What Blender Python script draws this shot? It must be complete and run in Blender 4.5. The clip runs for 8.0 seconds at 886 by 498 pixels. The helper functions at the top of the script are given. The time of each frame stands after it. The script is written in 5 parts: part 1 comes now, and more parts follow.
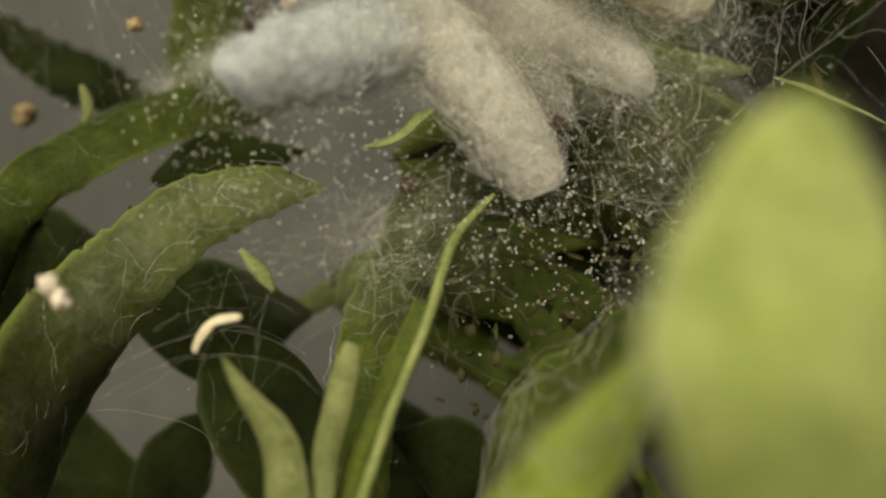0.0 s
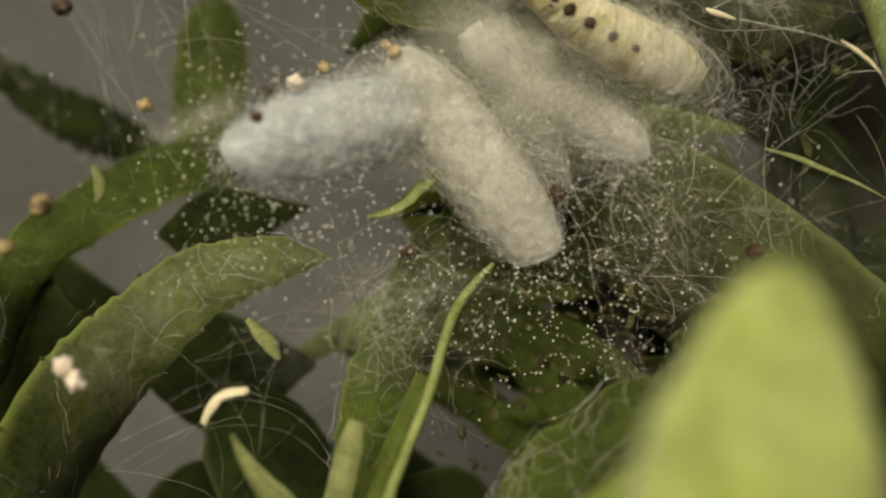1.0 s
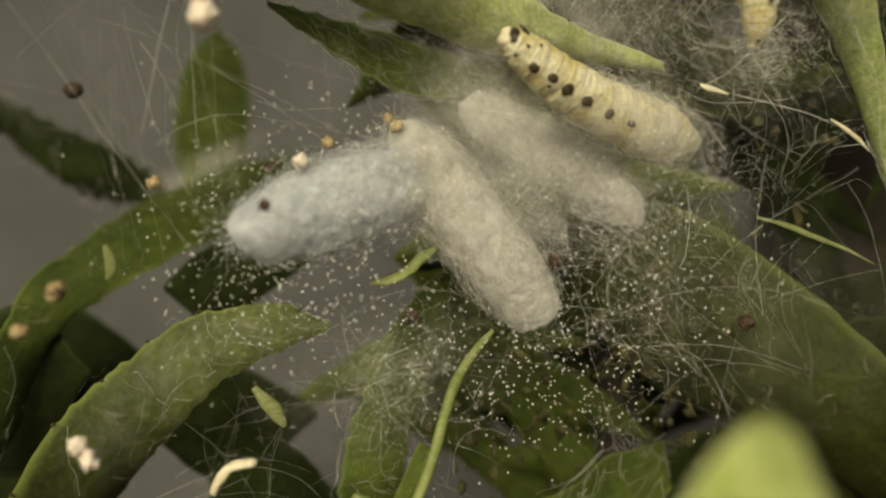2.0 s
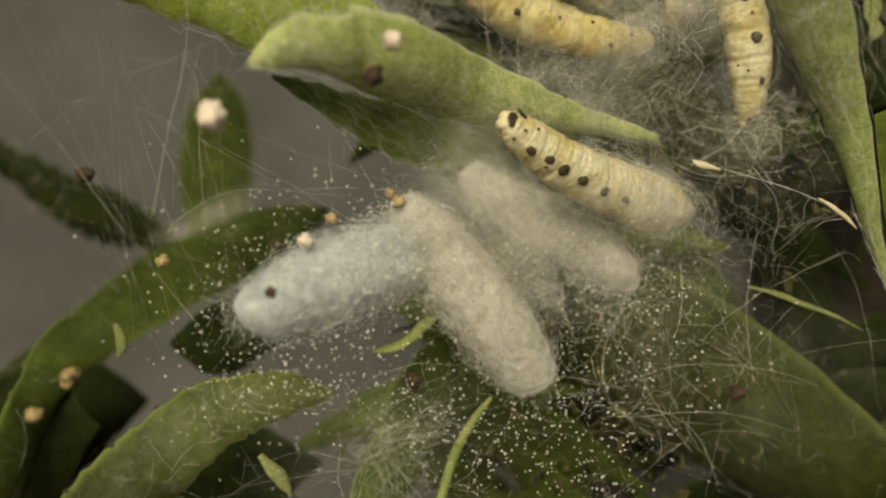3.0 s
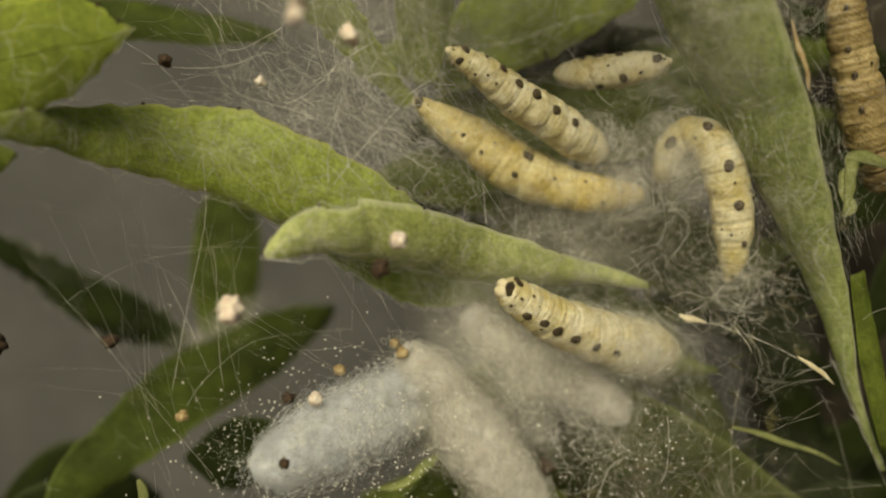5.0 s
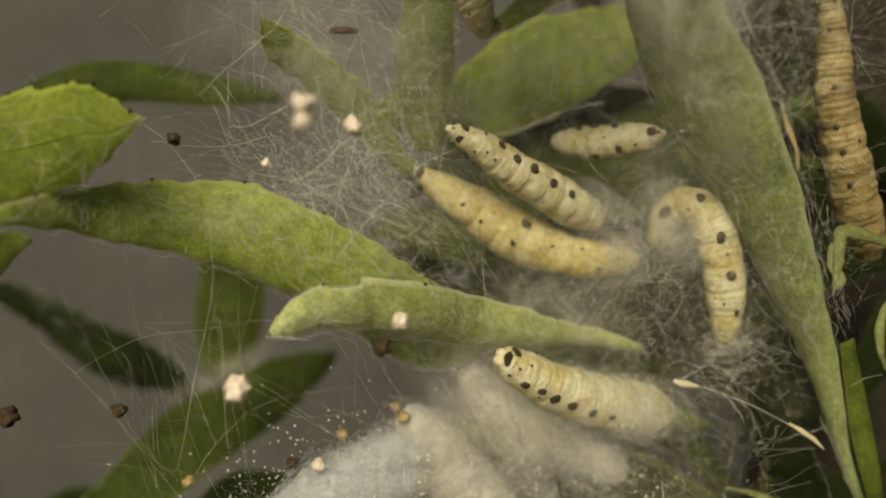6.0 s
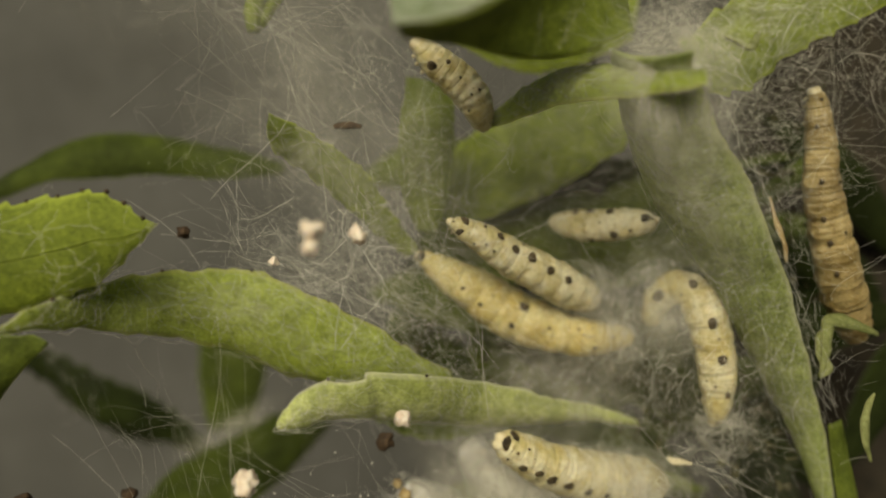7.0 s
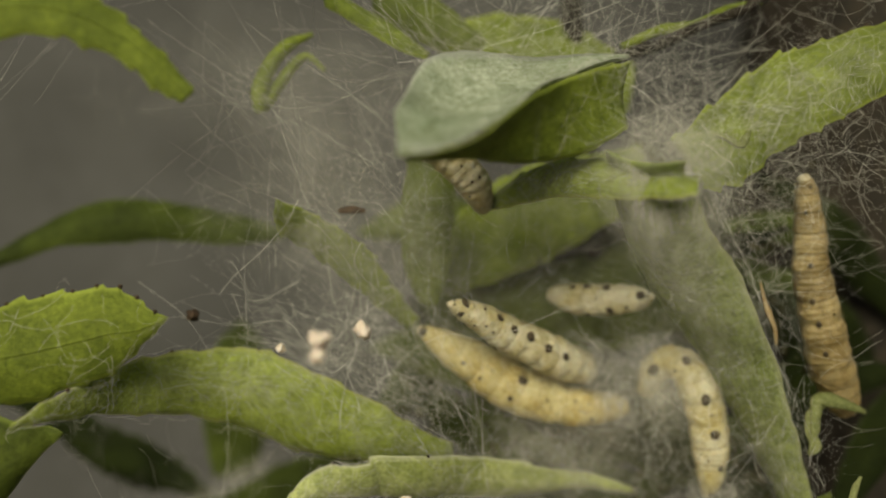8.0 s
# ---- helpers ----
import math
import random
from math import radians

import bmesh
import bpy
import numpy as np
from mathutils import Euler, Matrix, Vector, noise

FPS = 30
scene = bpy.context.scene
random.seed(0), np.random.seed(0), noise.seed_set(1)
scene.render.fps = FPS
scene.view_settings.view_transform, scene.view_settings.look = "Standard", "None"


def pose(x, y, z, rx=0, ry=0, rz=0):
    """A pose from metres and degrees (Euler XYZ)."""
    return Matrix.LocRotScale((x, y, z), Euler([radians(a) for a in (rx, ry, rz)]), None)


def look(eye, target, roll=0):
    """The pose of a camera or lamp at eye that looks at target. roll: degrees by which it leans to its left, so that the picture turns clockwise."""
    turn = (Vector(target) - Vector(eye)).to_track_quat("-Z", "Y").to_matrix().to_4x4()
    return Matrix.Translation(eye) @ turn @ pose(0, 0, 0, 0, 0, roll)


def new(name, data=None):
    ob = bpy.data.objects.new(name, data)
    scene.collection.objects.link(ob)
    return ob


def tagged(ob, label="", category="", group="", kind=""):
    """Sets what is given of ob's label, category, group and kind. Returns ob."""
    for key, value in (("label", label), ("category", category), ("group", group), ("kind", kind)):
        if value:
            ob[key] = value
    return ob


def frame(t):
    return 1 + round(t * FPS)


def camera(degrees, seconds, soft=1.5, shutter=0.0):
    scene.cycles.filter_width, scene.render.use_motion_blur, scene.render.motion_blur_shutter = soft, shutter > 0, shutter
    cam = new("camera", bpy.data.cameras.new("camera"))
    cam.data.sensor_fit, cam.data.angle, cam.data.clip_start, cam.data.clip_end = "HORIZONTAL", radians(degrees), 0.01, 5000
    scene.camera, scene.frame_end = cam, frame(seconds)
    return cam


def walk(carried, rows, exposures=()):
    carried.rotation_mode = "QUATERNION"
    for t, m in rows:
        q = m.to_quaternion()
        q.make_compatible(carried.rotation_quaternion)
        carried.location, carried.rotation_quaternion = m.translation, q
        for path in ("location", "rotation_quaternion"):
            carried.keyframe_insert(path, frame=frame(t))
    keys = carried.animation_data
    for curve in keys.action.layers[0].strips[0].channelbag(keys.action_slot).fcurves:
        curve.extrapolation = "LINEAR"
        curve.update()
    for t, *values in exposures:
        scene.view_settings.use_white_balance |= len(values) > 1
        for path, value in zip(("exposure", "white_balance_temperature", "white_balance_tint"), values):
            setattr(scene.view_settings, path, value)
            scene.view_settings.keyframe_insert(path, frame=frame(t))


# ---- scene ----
# A macro slide up along a web-covered shrub: lengths below are millimetres in
# the slide's own frame (x right, y ahead, z up from the first lens position).
cam = camera(60.5, 8.0, soft=2.2)
scene.cycles.transparent_max_bounces = 24  # light passes many layers of silk
cam.data.dof.use_dof = True
cam.data.dof.focus_distance = 0.0515
cam.data.dof.aperture_fstop = 16.0
METRES, EYE, TILT, LEAN, TURN = 0.044, 0.14, -12.0, 0.0, 0.0
ROWS = [
    (0.0, 0.0, 0.0, 0.0, -0.0, 0.0, 0.0),
    (0.5, -0.001, -0.0167, 0.0536, -0.04, -0.17, -0.02),
    (1.0, -0.0019, -0.0337, 0.1064, -0.05, -0.22, -0.0),
    (1.5, -0.007, -0.0489, 0.1635, -0.27, -0.42, -0.01),
    (3.0, -0.0116, -0.0969, 0.3415, -0.43, -1.11, -0.0),
    (3.5, -0.0097, -0.1153, 0.4078, -0.31, -1.16, -0.04),
    (4.0, -0.0089, -0.1339, 0.4719, -0.24, -1.12, -0.07),
    (4.5, -0.0106, -0.1514, 0.5341, -0.28, -1.13, -0.06),
    (6.0, -0.0132, -0.1988, 0.6902, -0.32, -0.57, -0.1),
    (6.5, -0.0151, -0.2177, 0.754, -0.37, -0.3, -0.12),
    (7.0, -0.0171, -0.2381, 0.8292, -0.43, -0.36, -0.13),
    (7.5, -0.0191, -0.2575, 0.8971, -0.48, -0.24, -0.16),
    (8.0, -0.0223, -0.2774, 0.96, -0.54, -0.13, -0.19),
]
RAIL = pose(0, 0, EYE, TILT, LEAN, TURN)
walk(cam, [(t, RAIL @ pose(METRES * x, METRES * y, METRES * z, 90 + pitch, roll, yaw)) for t, x, y, z, yaw, pitch, roll in ROWS],
     [(0.0, 0.22, 7900, -1), (1.5, 0.2, 8000, -1), (3.0, 0.1, 8350, -1), (4.5, 0.02, 8350, -1), (6.5, 0.0, 8350, -1), (8.0, -0.1, 7700, -1)])
G = RAIL @ Matrix.Scale(0.001, 4)

# ---- light: a bright overcast sky, the soft sun high behind the camera's shoulder ----
world = bpy.data.worlds.new("world")
scene.world = world
world.use_nodes = True
wn = world.node_tree
sky = wn.nodes.new("ShaderNodeTexSky")
sky.sky_type, sky.sun_disc = "NISHITA", False
sky.sun_elevation, sky.sun_rotation = radians(41), radians(194)
sky.dust_density, sky.air_density = 4.0, 1.0
wn.nodes["Background"].inputs["Strength"].default_value = 0.038
wn.links.new(sky.outputs["Color"], wn.nodes["Background"].inputs["Color"])
sun = new("sun", bpy.data.lights.new("sun", "SUN"))
sun.data.energy, sun.data.angle, sun.data.color = 3.6, radians(42), (1.0, 0.95, 0.86)
sun.matrix_world = look((-0.22, -0.9, 0.8), (0, 0, 0))


# ---- materials ----
def material(name):
    m = bpy.data.materials.new(name)
    m.use_nodes = True
    return m, m.node_tree.nodes, m.node_tree.links, m.node_tree.nodes["Principled BSDF"]


def tex(nodes, links, scale, detail=4, rough=0.6, coord="Object", stretch=None):
    tc = nodes.new("ShaderNodeTexCoord")
    n = nodes.new("ShaderNodeTexNoise")
    n.inputs["Scale"].default_value, n.inputs["Detail"].default_value, n.inputs["Roughness"].default_value = scale, detail, rough
    if stretch:
        mp = nodes.new("ShaderNodeMapping")
        mp.inputs["Scale"].default_value = stretch
        links.new(tc.outputs[coord], mp.inputs["Vector"])
        links.new(mp.outputs["Vector"], n.inputs["Vector"])
    else:
        links.new(tc.outputs[coord], n.inputs["Vector"])
    return n


def ramp(nodes, links, fac, stops):
    r = nodes.new("ShaderNodeValToRGB")
    while len(r.color_ramp.elements) < len(stops):
        r.color_ramp.elements.new(0.5)
    for e, (p, c) in zip(r.color_ramp.elements, stops):
        e.position, e.color = p, (*c, 1)
    links.new(fac, r.inputs["Fac"])
    return r


def mixcol(nodes, links, fac, a, b, mode="MIX"):
    m = nodes.new("ShaderNodeMix")
    m.data_type, m.blend_type = "RGBA", mode
    if hasattr(fac, "is_linked"):
        links.new(fac, m.inputs["Factor"])
    else:
        m.inputs["Factor"].default_value = fac
    for v, s in ((a, "A"), (b, "B")):
        sock = [i for i in m.inputs if i.name == s and i.type == "RGBA"][0]
        if hasattr(v, "is_linked"):
            links.new(v, sock)
        else:
            sock.default_value = (*v, 1)
    return [o for o in m.outputs if o.type == "RGBA"][0]


def bump(nodes, links, height, strength, distance, normal=None):
    b = nodes.new("ShaderNodeBump")
    b.inputs["Strength"].default_value, b.inputs["Distance"].default_value = strength, distance
    links.new(height, b.inputs["Height"])
    if normal:
        links.new(normal, b.inputs["Normal"])
    return b.outputs["Normal"]


def leaf_material(name, dark, light, vein, rough=0.5, translucent=0.3, spot=0.7, gloss=0.35):
    m, n, l, bsdf = material(name)
    big = tex(n, l, 160, 5, 0.65)
    fine = tex(n, l, 3200, 6, 0.8)
    blotch = tex(n, l, 520, 6, 0.75)
    base = ramp(n, l, big.outputs["Fac"], [(0.32, dark), (0.68, light)])
    speck = ramp(n, l, fine.outputs["Fac"], [(0.38, (0.55, 0.58, 0.45)), (0.5, (0.92, 0.92, 0.88)), (0.64, (1.35, 1.33, 1.5))])
    col = mixcol(n, l, spot, base.outputs["Color"], speck.outputs["Color"], "MULTIPLY")
    worn = ramp(n, l, blotch.outputs["Fac"], [(0.42, (0.66, 0.68, 0.6)), (0.53, (1, 1, 1)), (0.68, (1.25, 1.22, 1.3))])
    col = mixcol(n, l, 0.8, col, worn.outputs["Color"], "MULTIPLY")
    fibre = ramp(n, l, tex(n, l, 5.0, 4, 0.65, "UV", (0.5, 9.0, 1.0)).outputs["Fac"], [(0.34, (0.72, 0.75, 0.66)), (0.52, (1, 1, 1)), (0.68, (1.16, 1.14, 1.2))])
    col = mixcol(n, l, 0.7, col, fibre.outputs["Color"], "MULTIPLY")
    # veins from the leaf's own length and width
    tc = n.new("ShaderNodeTexCoord")
    wave = n.new("ShaderNodeTexWave")
    wave.wave_type, wave.bands_direction = "BANDS", "X"
    wave.inputs["Scale"].default_value, wave.inputs["Distortion"].default_value = 3.4, 2.2
    wave.inputs["Detail"].default_value, wave.inputs["Detail Scale"].default_value = 3, 1.6
    sep = n.new("ShaderNodeSeparateXYZ")
    l.new(tc.outputs["UV"], sep.inputs["Vector"])
    ab = n.new("ShaderNodeMath")
    ab.operation = "ABSOLUTE"
    sub = n.new("ShaderNodeMath")
    sub.operation, sub.inputs[1].default_value = "SUBTRACT", 0.5
    l.new(sep.outputs["Y"], sub.inputs[0])
    l.new(sub.outputs[0], ab.inputs[0])
    slant = n.new("ShaderNodeMath")
    slant.operation, slant.inputs[1].default_value = "MULTIPLY_ADD", 0.55
    l.new(ab.outputs[0], slant.inputs[0])
    l.new(sep.outputs["X"], slant.inputs[2])
    comb = n.new("ShaderNodeCombineXYZ")
    l.new(slant.outputs[0], comb.inputs["X"])
    l.new(comb.outputs[0], wave.inputs["Vector"])
    line = ramp(n, l, wave.outputs["Fac"], [(0.93, (0, 0, 0)), (1.0, (1, 1, 1))])
    mid = ramp(n, l, ab.outputs[0], [(0.0, (1, 1, 1)), (0.045, (0, 0, 0))])
    veins = mixcol(n, l, 1.0, line.outputs["Color"], mid.outputs["Color"], "LIGHTEN")
    half = n.new("ShaderNodeMath")
    half.operation, half.inputs[1].default_value = "MULTIPLY", 0.22
    l.new(veins, half.inputs[0])
    col = mixcol(n, l, half.outputs[0], col, vein)
    rim = ramp(n, l, ab.outputs[0], [(0.44, (0, 0, 0)), (0.5, (0.55, 0.55, 0.55))])
    col = mixcol(n, l, rim.outputs["Color"], col, tuple(min(0.7, c * 1.9 + 0.03) for c in light))
    l.new(col, bsdf.inputs["Base Color"])
    bsdf.inputs["Roughness"].default_value = rough
    bsdf.inputs["Specular IOR Level"].default_value = gloss
    nb = bump(n, l, fine.outputs["Fac"], 0.8, 0.00016)
    nb = bump(n, l, blotch.outputs["Fac"], 0.5, 0.0003, nb)
    nb = bump(n, l, veins, -0.35, 0.00012, nb)
    l.new(nb, bsdf.inputs["Normal"])
    tr = n.new("ShaderNodeBsdfTranslucent")
    l.new(mixcol(n, l, 1.0, col, (1.0, 1.0, 0.55), "MULTIPLY"), tr.inputs["Color"])
    mx = n.new("ShaderNodeMixShader")
    mx.inputs["Fac"].default_value = translucent
    l.new(bsdf.outputs["BSDF"], mx.inputs[1])
    l.new(tr.outputs["BSDF"], mx.inputs[2])
    l.new(mx.outputs["Shader"], n["Material Output"].inputs["Surface"])
    return m


LEAF = leaf_material("leaf_green", (0.145, 0.195, 0.02), (0.29, 0.365, 0.05), (0.36, 0.42, 0.12))
# brightened leaf copy: light on the leaf put into its green
LEAF_BRIGHT = leaf_material("leaf_lit_green", (0.34, 0.43, 0.055), (0.50, 0.60, 0.13), (0.55, 0.63, 0.24), translucent=0.5)
# darkened leaf copy; the shade of low and rear leaves is in its colour
LEAF_SHADE = leaf_material("leaf_shaded_green", (0.035, 0.05, 0.008), (0.085, 0.115, 0.018), (0.1, 0.13, 0.035), rough=0.65, translucent=0.2, gloss=0.2)
# paled by silk, and raised further because the blade faces away from light
LEAF_SILKY = leaf_material("leaf_silky_lit_green", (0.38, 0.48, 0.13), (0.55, 0.63, 0.26), (0.5, 0.56, 0.3), rough=0.6, translucent=0.5)
# palest leaf copy: strong light painted into the near and curled leaves
LEAF_NEAR = leaf_material("leaf_lit_pale_green", (0.44, 0.52, 0.13), (0.60, 0.66, 0.28), (0.62, 0.68, 0.3), translucent=0.3)
LEAF_DULL = leaf_material("leaf_olive_green", (0.075, 0.105, 0.012), (0.17, 0.22, 0.032), (0.2, 0.25, 0.07))
# two olives lowered to hold shade: the first partly, the second about half again
LEAF_OLIVE = leaf_material("leaf_dim_olive", (0.055, 0.075, 0.01), (0.135, 0.17, 0.026), (0.15, 0.18, 0.05))
LEAF_OLIVE_SHADE = leaf_material("leaf_shaded_olive", (0.026, 0.034, 0.006), (0.06, 0.075, 0.013), (0.08, 0.1, 0.03), rough=0.7, translucent=0.2, gloss=0.15)
# near-black leaf copy: deep shade painted in as colour
LEAF_DEEP_SHADE = leaf_material("leaf_shaded_dark", (0.008, 0.012, 0.003), (0.024, 0.034, 0.007), (0.03, 0.04, 0.012), rough=0.8, translucent=0.15, gloss=0.1)
LEAF_PALE = leaf_material("leaf_pale_downy", (0.32, 0.40, 0.26), (0.56, 0.62, 0.50), (0.48, 0.52, 0.4), rough=0.7)
SEPAL = leaf_material("sepal_pale_green", (0.22, 0.25, 0.09), (0.36, 0.39, 0.17), (0.42, 0.42, 0.22))


def plain_material(name, a, b, scale=500, rough=0.6, relief=0.4, dist=0.0001, sss=0.0, low=0.35, high=0.65):
    m, n, l, bsdf = material(name)
    t1 = tex(n, l, scale, 6, 0.65)
    t2 = tex(n, l, scale * 7, 3, 0.6)
    base = ramp(n, l, t1.outputs["Fac"], [(low, a), (high, b)])
    grain = ramp(n, l, t2.outputs["Fac"], [(0.3, (0.78, 0.77, 0.74)), (0.7, (1.08, 1.08, 1.08))])
    l.new(mixcol(n, l, 0.6, base.outputs["Color"], grain.outputs["Color"], "MULTIPLY"), bsdf.inputs["Base Color"])
    bsdf.inputs["Roughness"].default_value = rough
    bsdf.inputs["Specular IOR Level"].default_value = 0.3
    if sss:
        bsdf.inputs["Subsurface Weight"].default_value = sss
        bsdf.inputs["Subsurface Radius"].default_value = (1.0, 0.7, 0.35)
        bsdf.inputs["Subsurface Scale"].default_value = 0.0006
    nb = bump(n, l, t1.outputs["Fac"], relief, dist)
    l.new(bump(n, l, t2.outputs["Fac"], relief * 0.6, dist * 0.4, nb), bsdf.inputs["Normal"])
    return m




def skin_material(name, a, b, fold):
    """Larval skin: mottled, finely creased across the body."""
    m = plain_material(name, a, b, 380, 0.42, 0.6, 0.00014, 0.3, 0.38, 0.6)
    n, l, bsdf = m.node_tree.nodes, m.node_tree.links, m.node_tree.nodes["Principled BSDF"]
    tc, wave = n.new("ShaderNodeTexCoord"), n.new("ShaderNodeTexWave")
    wave.wave_type, wave.bands_direction = "BANDS", "X"
    wave.inputs["Scale"].default_value, wave.inputs["Distortion"].default_value = 16.0, 5.0
    wave.inputs["Detail"].default_value, wave.inputs["Detail Scale"].default_value = 3.0, 3.0
    l.new(tc.outputs["UV"], wave.inputs["Vector"])
    old = bsdf.inputs["Normal"].links[0].from_socket
    l.new(bump(n, l, wave.outputs["Fac"], fold, 0.0001, old), bsdf.inputs["Normal"])
    grime = ramp(n, l, tex(n, l, 2600, 5, 0.7).outputs["Fac"], [(0.36, (0.62, 0.56, 0.42)), (0.47, (1, 1, 1))])
    # shade of the folds also put into the skin colour, faintly
    crease_shade = ramp(n, l, wave.outputs["Fac"], [(0.0, (0.80, 0.76, 0.62)), (0.3, (1, 1, 1))])
    col = mixcol(n, l, 0.45, bsdf.inputs["Base Color"].links[0].from_socket, grime.outputs["Color"], "MULTIPLY")
    l.new(mixcol(n, l, 0.12, col, crease_shade.outputs["Color"], "MULTIPLY"), bsdf.inputs["Base Color"])
    return m


SKIN = skin_material("caterpillar_skin_cream", (0.46, 0.39, 0.18), (0.64, 0.60, 0.45), 0.25)
SKIN_YELLOW = skin_material("caterpillar_skin_yellow", (0.48, 0.375, 0.13), (0.63, 0.56, 0.32), 0.25)
SKIN_BROWN = skin_material("caterpillar_skin_tan", (0.20, 0.145, 0.06), (0.38, 0.30, 0.155), 0.5)
SPOT = plain_material("spot_black_brown", (0.022, 0.016, 0.01), (0.10, 0.075, 0.045), 1500, 0.5)
HEAD = plain_material("head_capsule_cream", (0.52, 0.44, 0.27), (0.72, 0.66, 0.50), 1500, 0.45)
SILK = plain_material("silk_white", (0.66, 0.64, 0.59), (0.84, 0.83, 0.79), 700, 0.7, 0.6, 0.00015)
SILK_COOL = plain_material("silk_bluish_white", (0.58, 0.61, 0.66), (0.74, 0.77, 0.82), 700, 0.7, 0.6, 0.00015)
COCOON = plain_material("cocoon_silk", (0.41, 0.395, 0.37), (0.71, 0.695, 0.68), 1500, 0.9, 1.0, 0.0003, 0.3, 0.36, 0.56)
COCOON_COOL = plain_material("cocoon_silk_bluish", (0.42, 0.45, 0.49), (0.70, 0.74, 0.80), 1500, 0.9, 1.0, 0.0003, 0.3, 0.36, 0.56)
BEAD = plain_material("silk_bead_white", (0.70, 0.69, 0.64), (0.86, 0.85, 0.80), 2000, 0.5)
FRASS = plain_material("frass_brown", (0.02, 0.013, 0.009), (0.08, 0.05, 0.03), 1600, 0.8, 0.8)
TAN = plain_material("dry_husk_tan", (0.22, 0.14, 0.06), (0.42, 0.33, 0.18), 1200, 0.7, 0.6)
CRYSTAL = plain_material("pellet_pale_pink", (0.62, 0.50, 0.42), (0.80, 0.72, 0.64), 1800, 0.6, 0.8, 0.0001, 0.2)
SCRAP = plain_material("leaf_scrap_brown_olive", (0.022, 0.02, 0.008), (0.07, 0.066, 0.022), 900, 0.8, 0.7)
STEM = plain_material("stem_green", (0.12, 0.15, 0.04), (0.24, 0.27, 0.10), 700, 0.6, 0.5)
BARK = plain_material("stem_brown", (0.009, 0.007, 0.005), (0.032, 0.025, 0.016), 500, 0.8, 0.8, 0.0003)
BOARD = plain_material("backdrop_grey", (0.068, 0.068, 0.068), (0.094, 0.094, 0.094), 25, 0.85, 0.15, 0.0002)
GROUND = plain_material("soil_dark", (0.03, 0.025, 0.018), (0.09, 0.07, 0.05), 90, 0.9, 0.8, 0.003)


def gauze_material(name, density, scale, low, high, threads=0.12, tint=(0.72, 0.70, 0.63)):
    """Spun silk: a thin uneven felt with finer and coarser threads running through it."""
    m, n, l, bsdf = material(name)
    bsdf.inputs["Base Color"].default_value = (*tint, 1)
    bsdf.inputs["Roughness"].default_value = 0.8
    bsdf.inputs["Specular IOR Level"].default_value = 0.1

    def times(a, b):
        x = n.new("ShaderNodeMath")
        x.operation = "MULTIPLY"
        l.new(a, x.inputs[0])
        if hasattr(b, "is_linked"):
            l.new(b, x.inputs[1])
        else:
            x.inputs[1].default_value = b
        return x.outputs[0]

    def thread_lines(freq, width, stretch):
        t = tex(n, l, freq, 2.0, 0.55, stretch=stretch)
        t.inputs["Distortion"].default_value = 0.6
        d = n.new("ShaderNodeMath")
        d.operation, d.inputs[1].default_value = "SUBTRACT", 0.5
        l.new(t.outputs["Fac"], d.inputs[0])
        e = n.new("ShaderNodeMath")
        e.operation = "ABSOLUTE"
        l.new(d.outputs[0], e.inputs[0])
        return ramp(n, l, e.outputs[0], [(0.0, (1, 1, 1)), (width, (0, 0, 0))]).outputs["Color"]

    a = tex(n, l, scale, 6, 0.7)
    cloud = ramp(n, l, a.outputs["Fac"], [(low, (0, 0, 0)), (high, (1, 1, 1))]).outputs["Color"]
    b = tex(n, l, scale * 3.2, 5, 0.7, stretch=(1.0, 1.0, 0.25))
    felt = times(cloud, ramp(n, l, b.outputs["Fac"], [(0.3, (0.2,) * 3), (0.75, (1, 1, 1))]).outputs["Color"])
    lines = mixcol(n, l, 1.0, thread_lines(420, 0.006, (1.0, 1.0, 0.3)), thread_lines(520, 0.005, (0.3, 1.0, 1.0)), "LIGHTEN")
    lines = mixcol(n, l, 1.0, lines, thread_lines(800, 0.006, (0.5, 0.5, 1.0)), "LIGHTEN")
    patchy = ramp(n, l, tex(n, l, scale * 0.6, 4, 0.6).outputs["Fac"], [(0.36, (0.05,) * 3), (0.62, (1, 1, 1))]).outputs["Color"]
    lines = times(times(lines, patchy), threads)
    both = mixcol(n, l, 1.0, times(felt, density), lines, "SCREEN")
    # thins out towards the patch's rim
    tc = n.new("ShaderNodeTexCoord")
    vd = n.new("ShaderNodeVectorMath")
    vd.operation = "DISTANCE"
    vd.inputs[1].default_value = (0.5, 0.5, 0.0)
    l.new(tc.outputs["UV"], vd.inputs[0])
    rim = ramp(n, l, vd.outputs["Value"], [(0.1, (1, 1, 1)), (0.5, (0, 0, 0))])
    alpha = times(both, rim.outputs["Color"])
    tp = n.new("ShaderNodeBsdfTransparent")
    tl = n.new("ShaderNodeBsdfTranslucent")
    tl.inputs["Color"].default_value = (*tint, 1)
    half = n.new("ShaderNodeMixShader")
    half.inputs["Fac"].default_value = 0.4
    l.new(bsdf.outputs["BSDF"], half.inputs[1])
    l.new(tl.outputs["BSDF"], half.inputs[2])
    mx = n.new("ShaderNodeMixShader")
    l.new(alpha, mx.inputs["Fac"])
    l.new(tp.outputs["BSDF"], mx.inputs[1])
    l.new(half.outputs["Shader"], mx.inputs[2])
    l.new(mx.outputs["Shader"], n["Material Output"].inputs["Surface"])
    return m


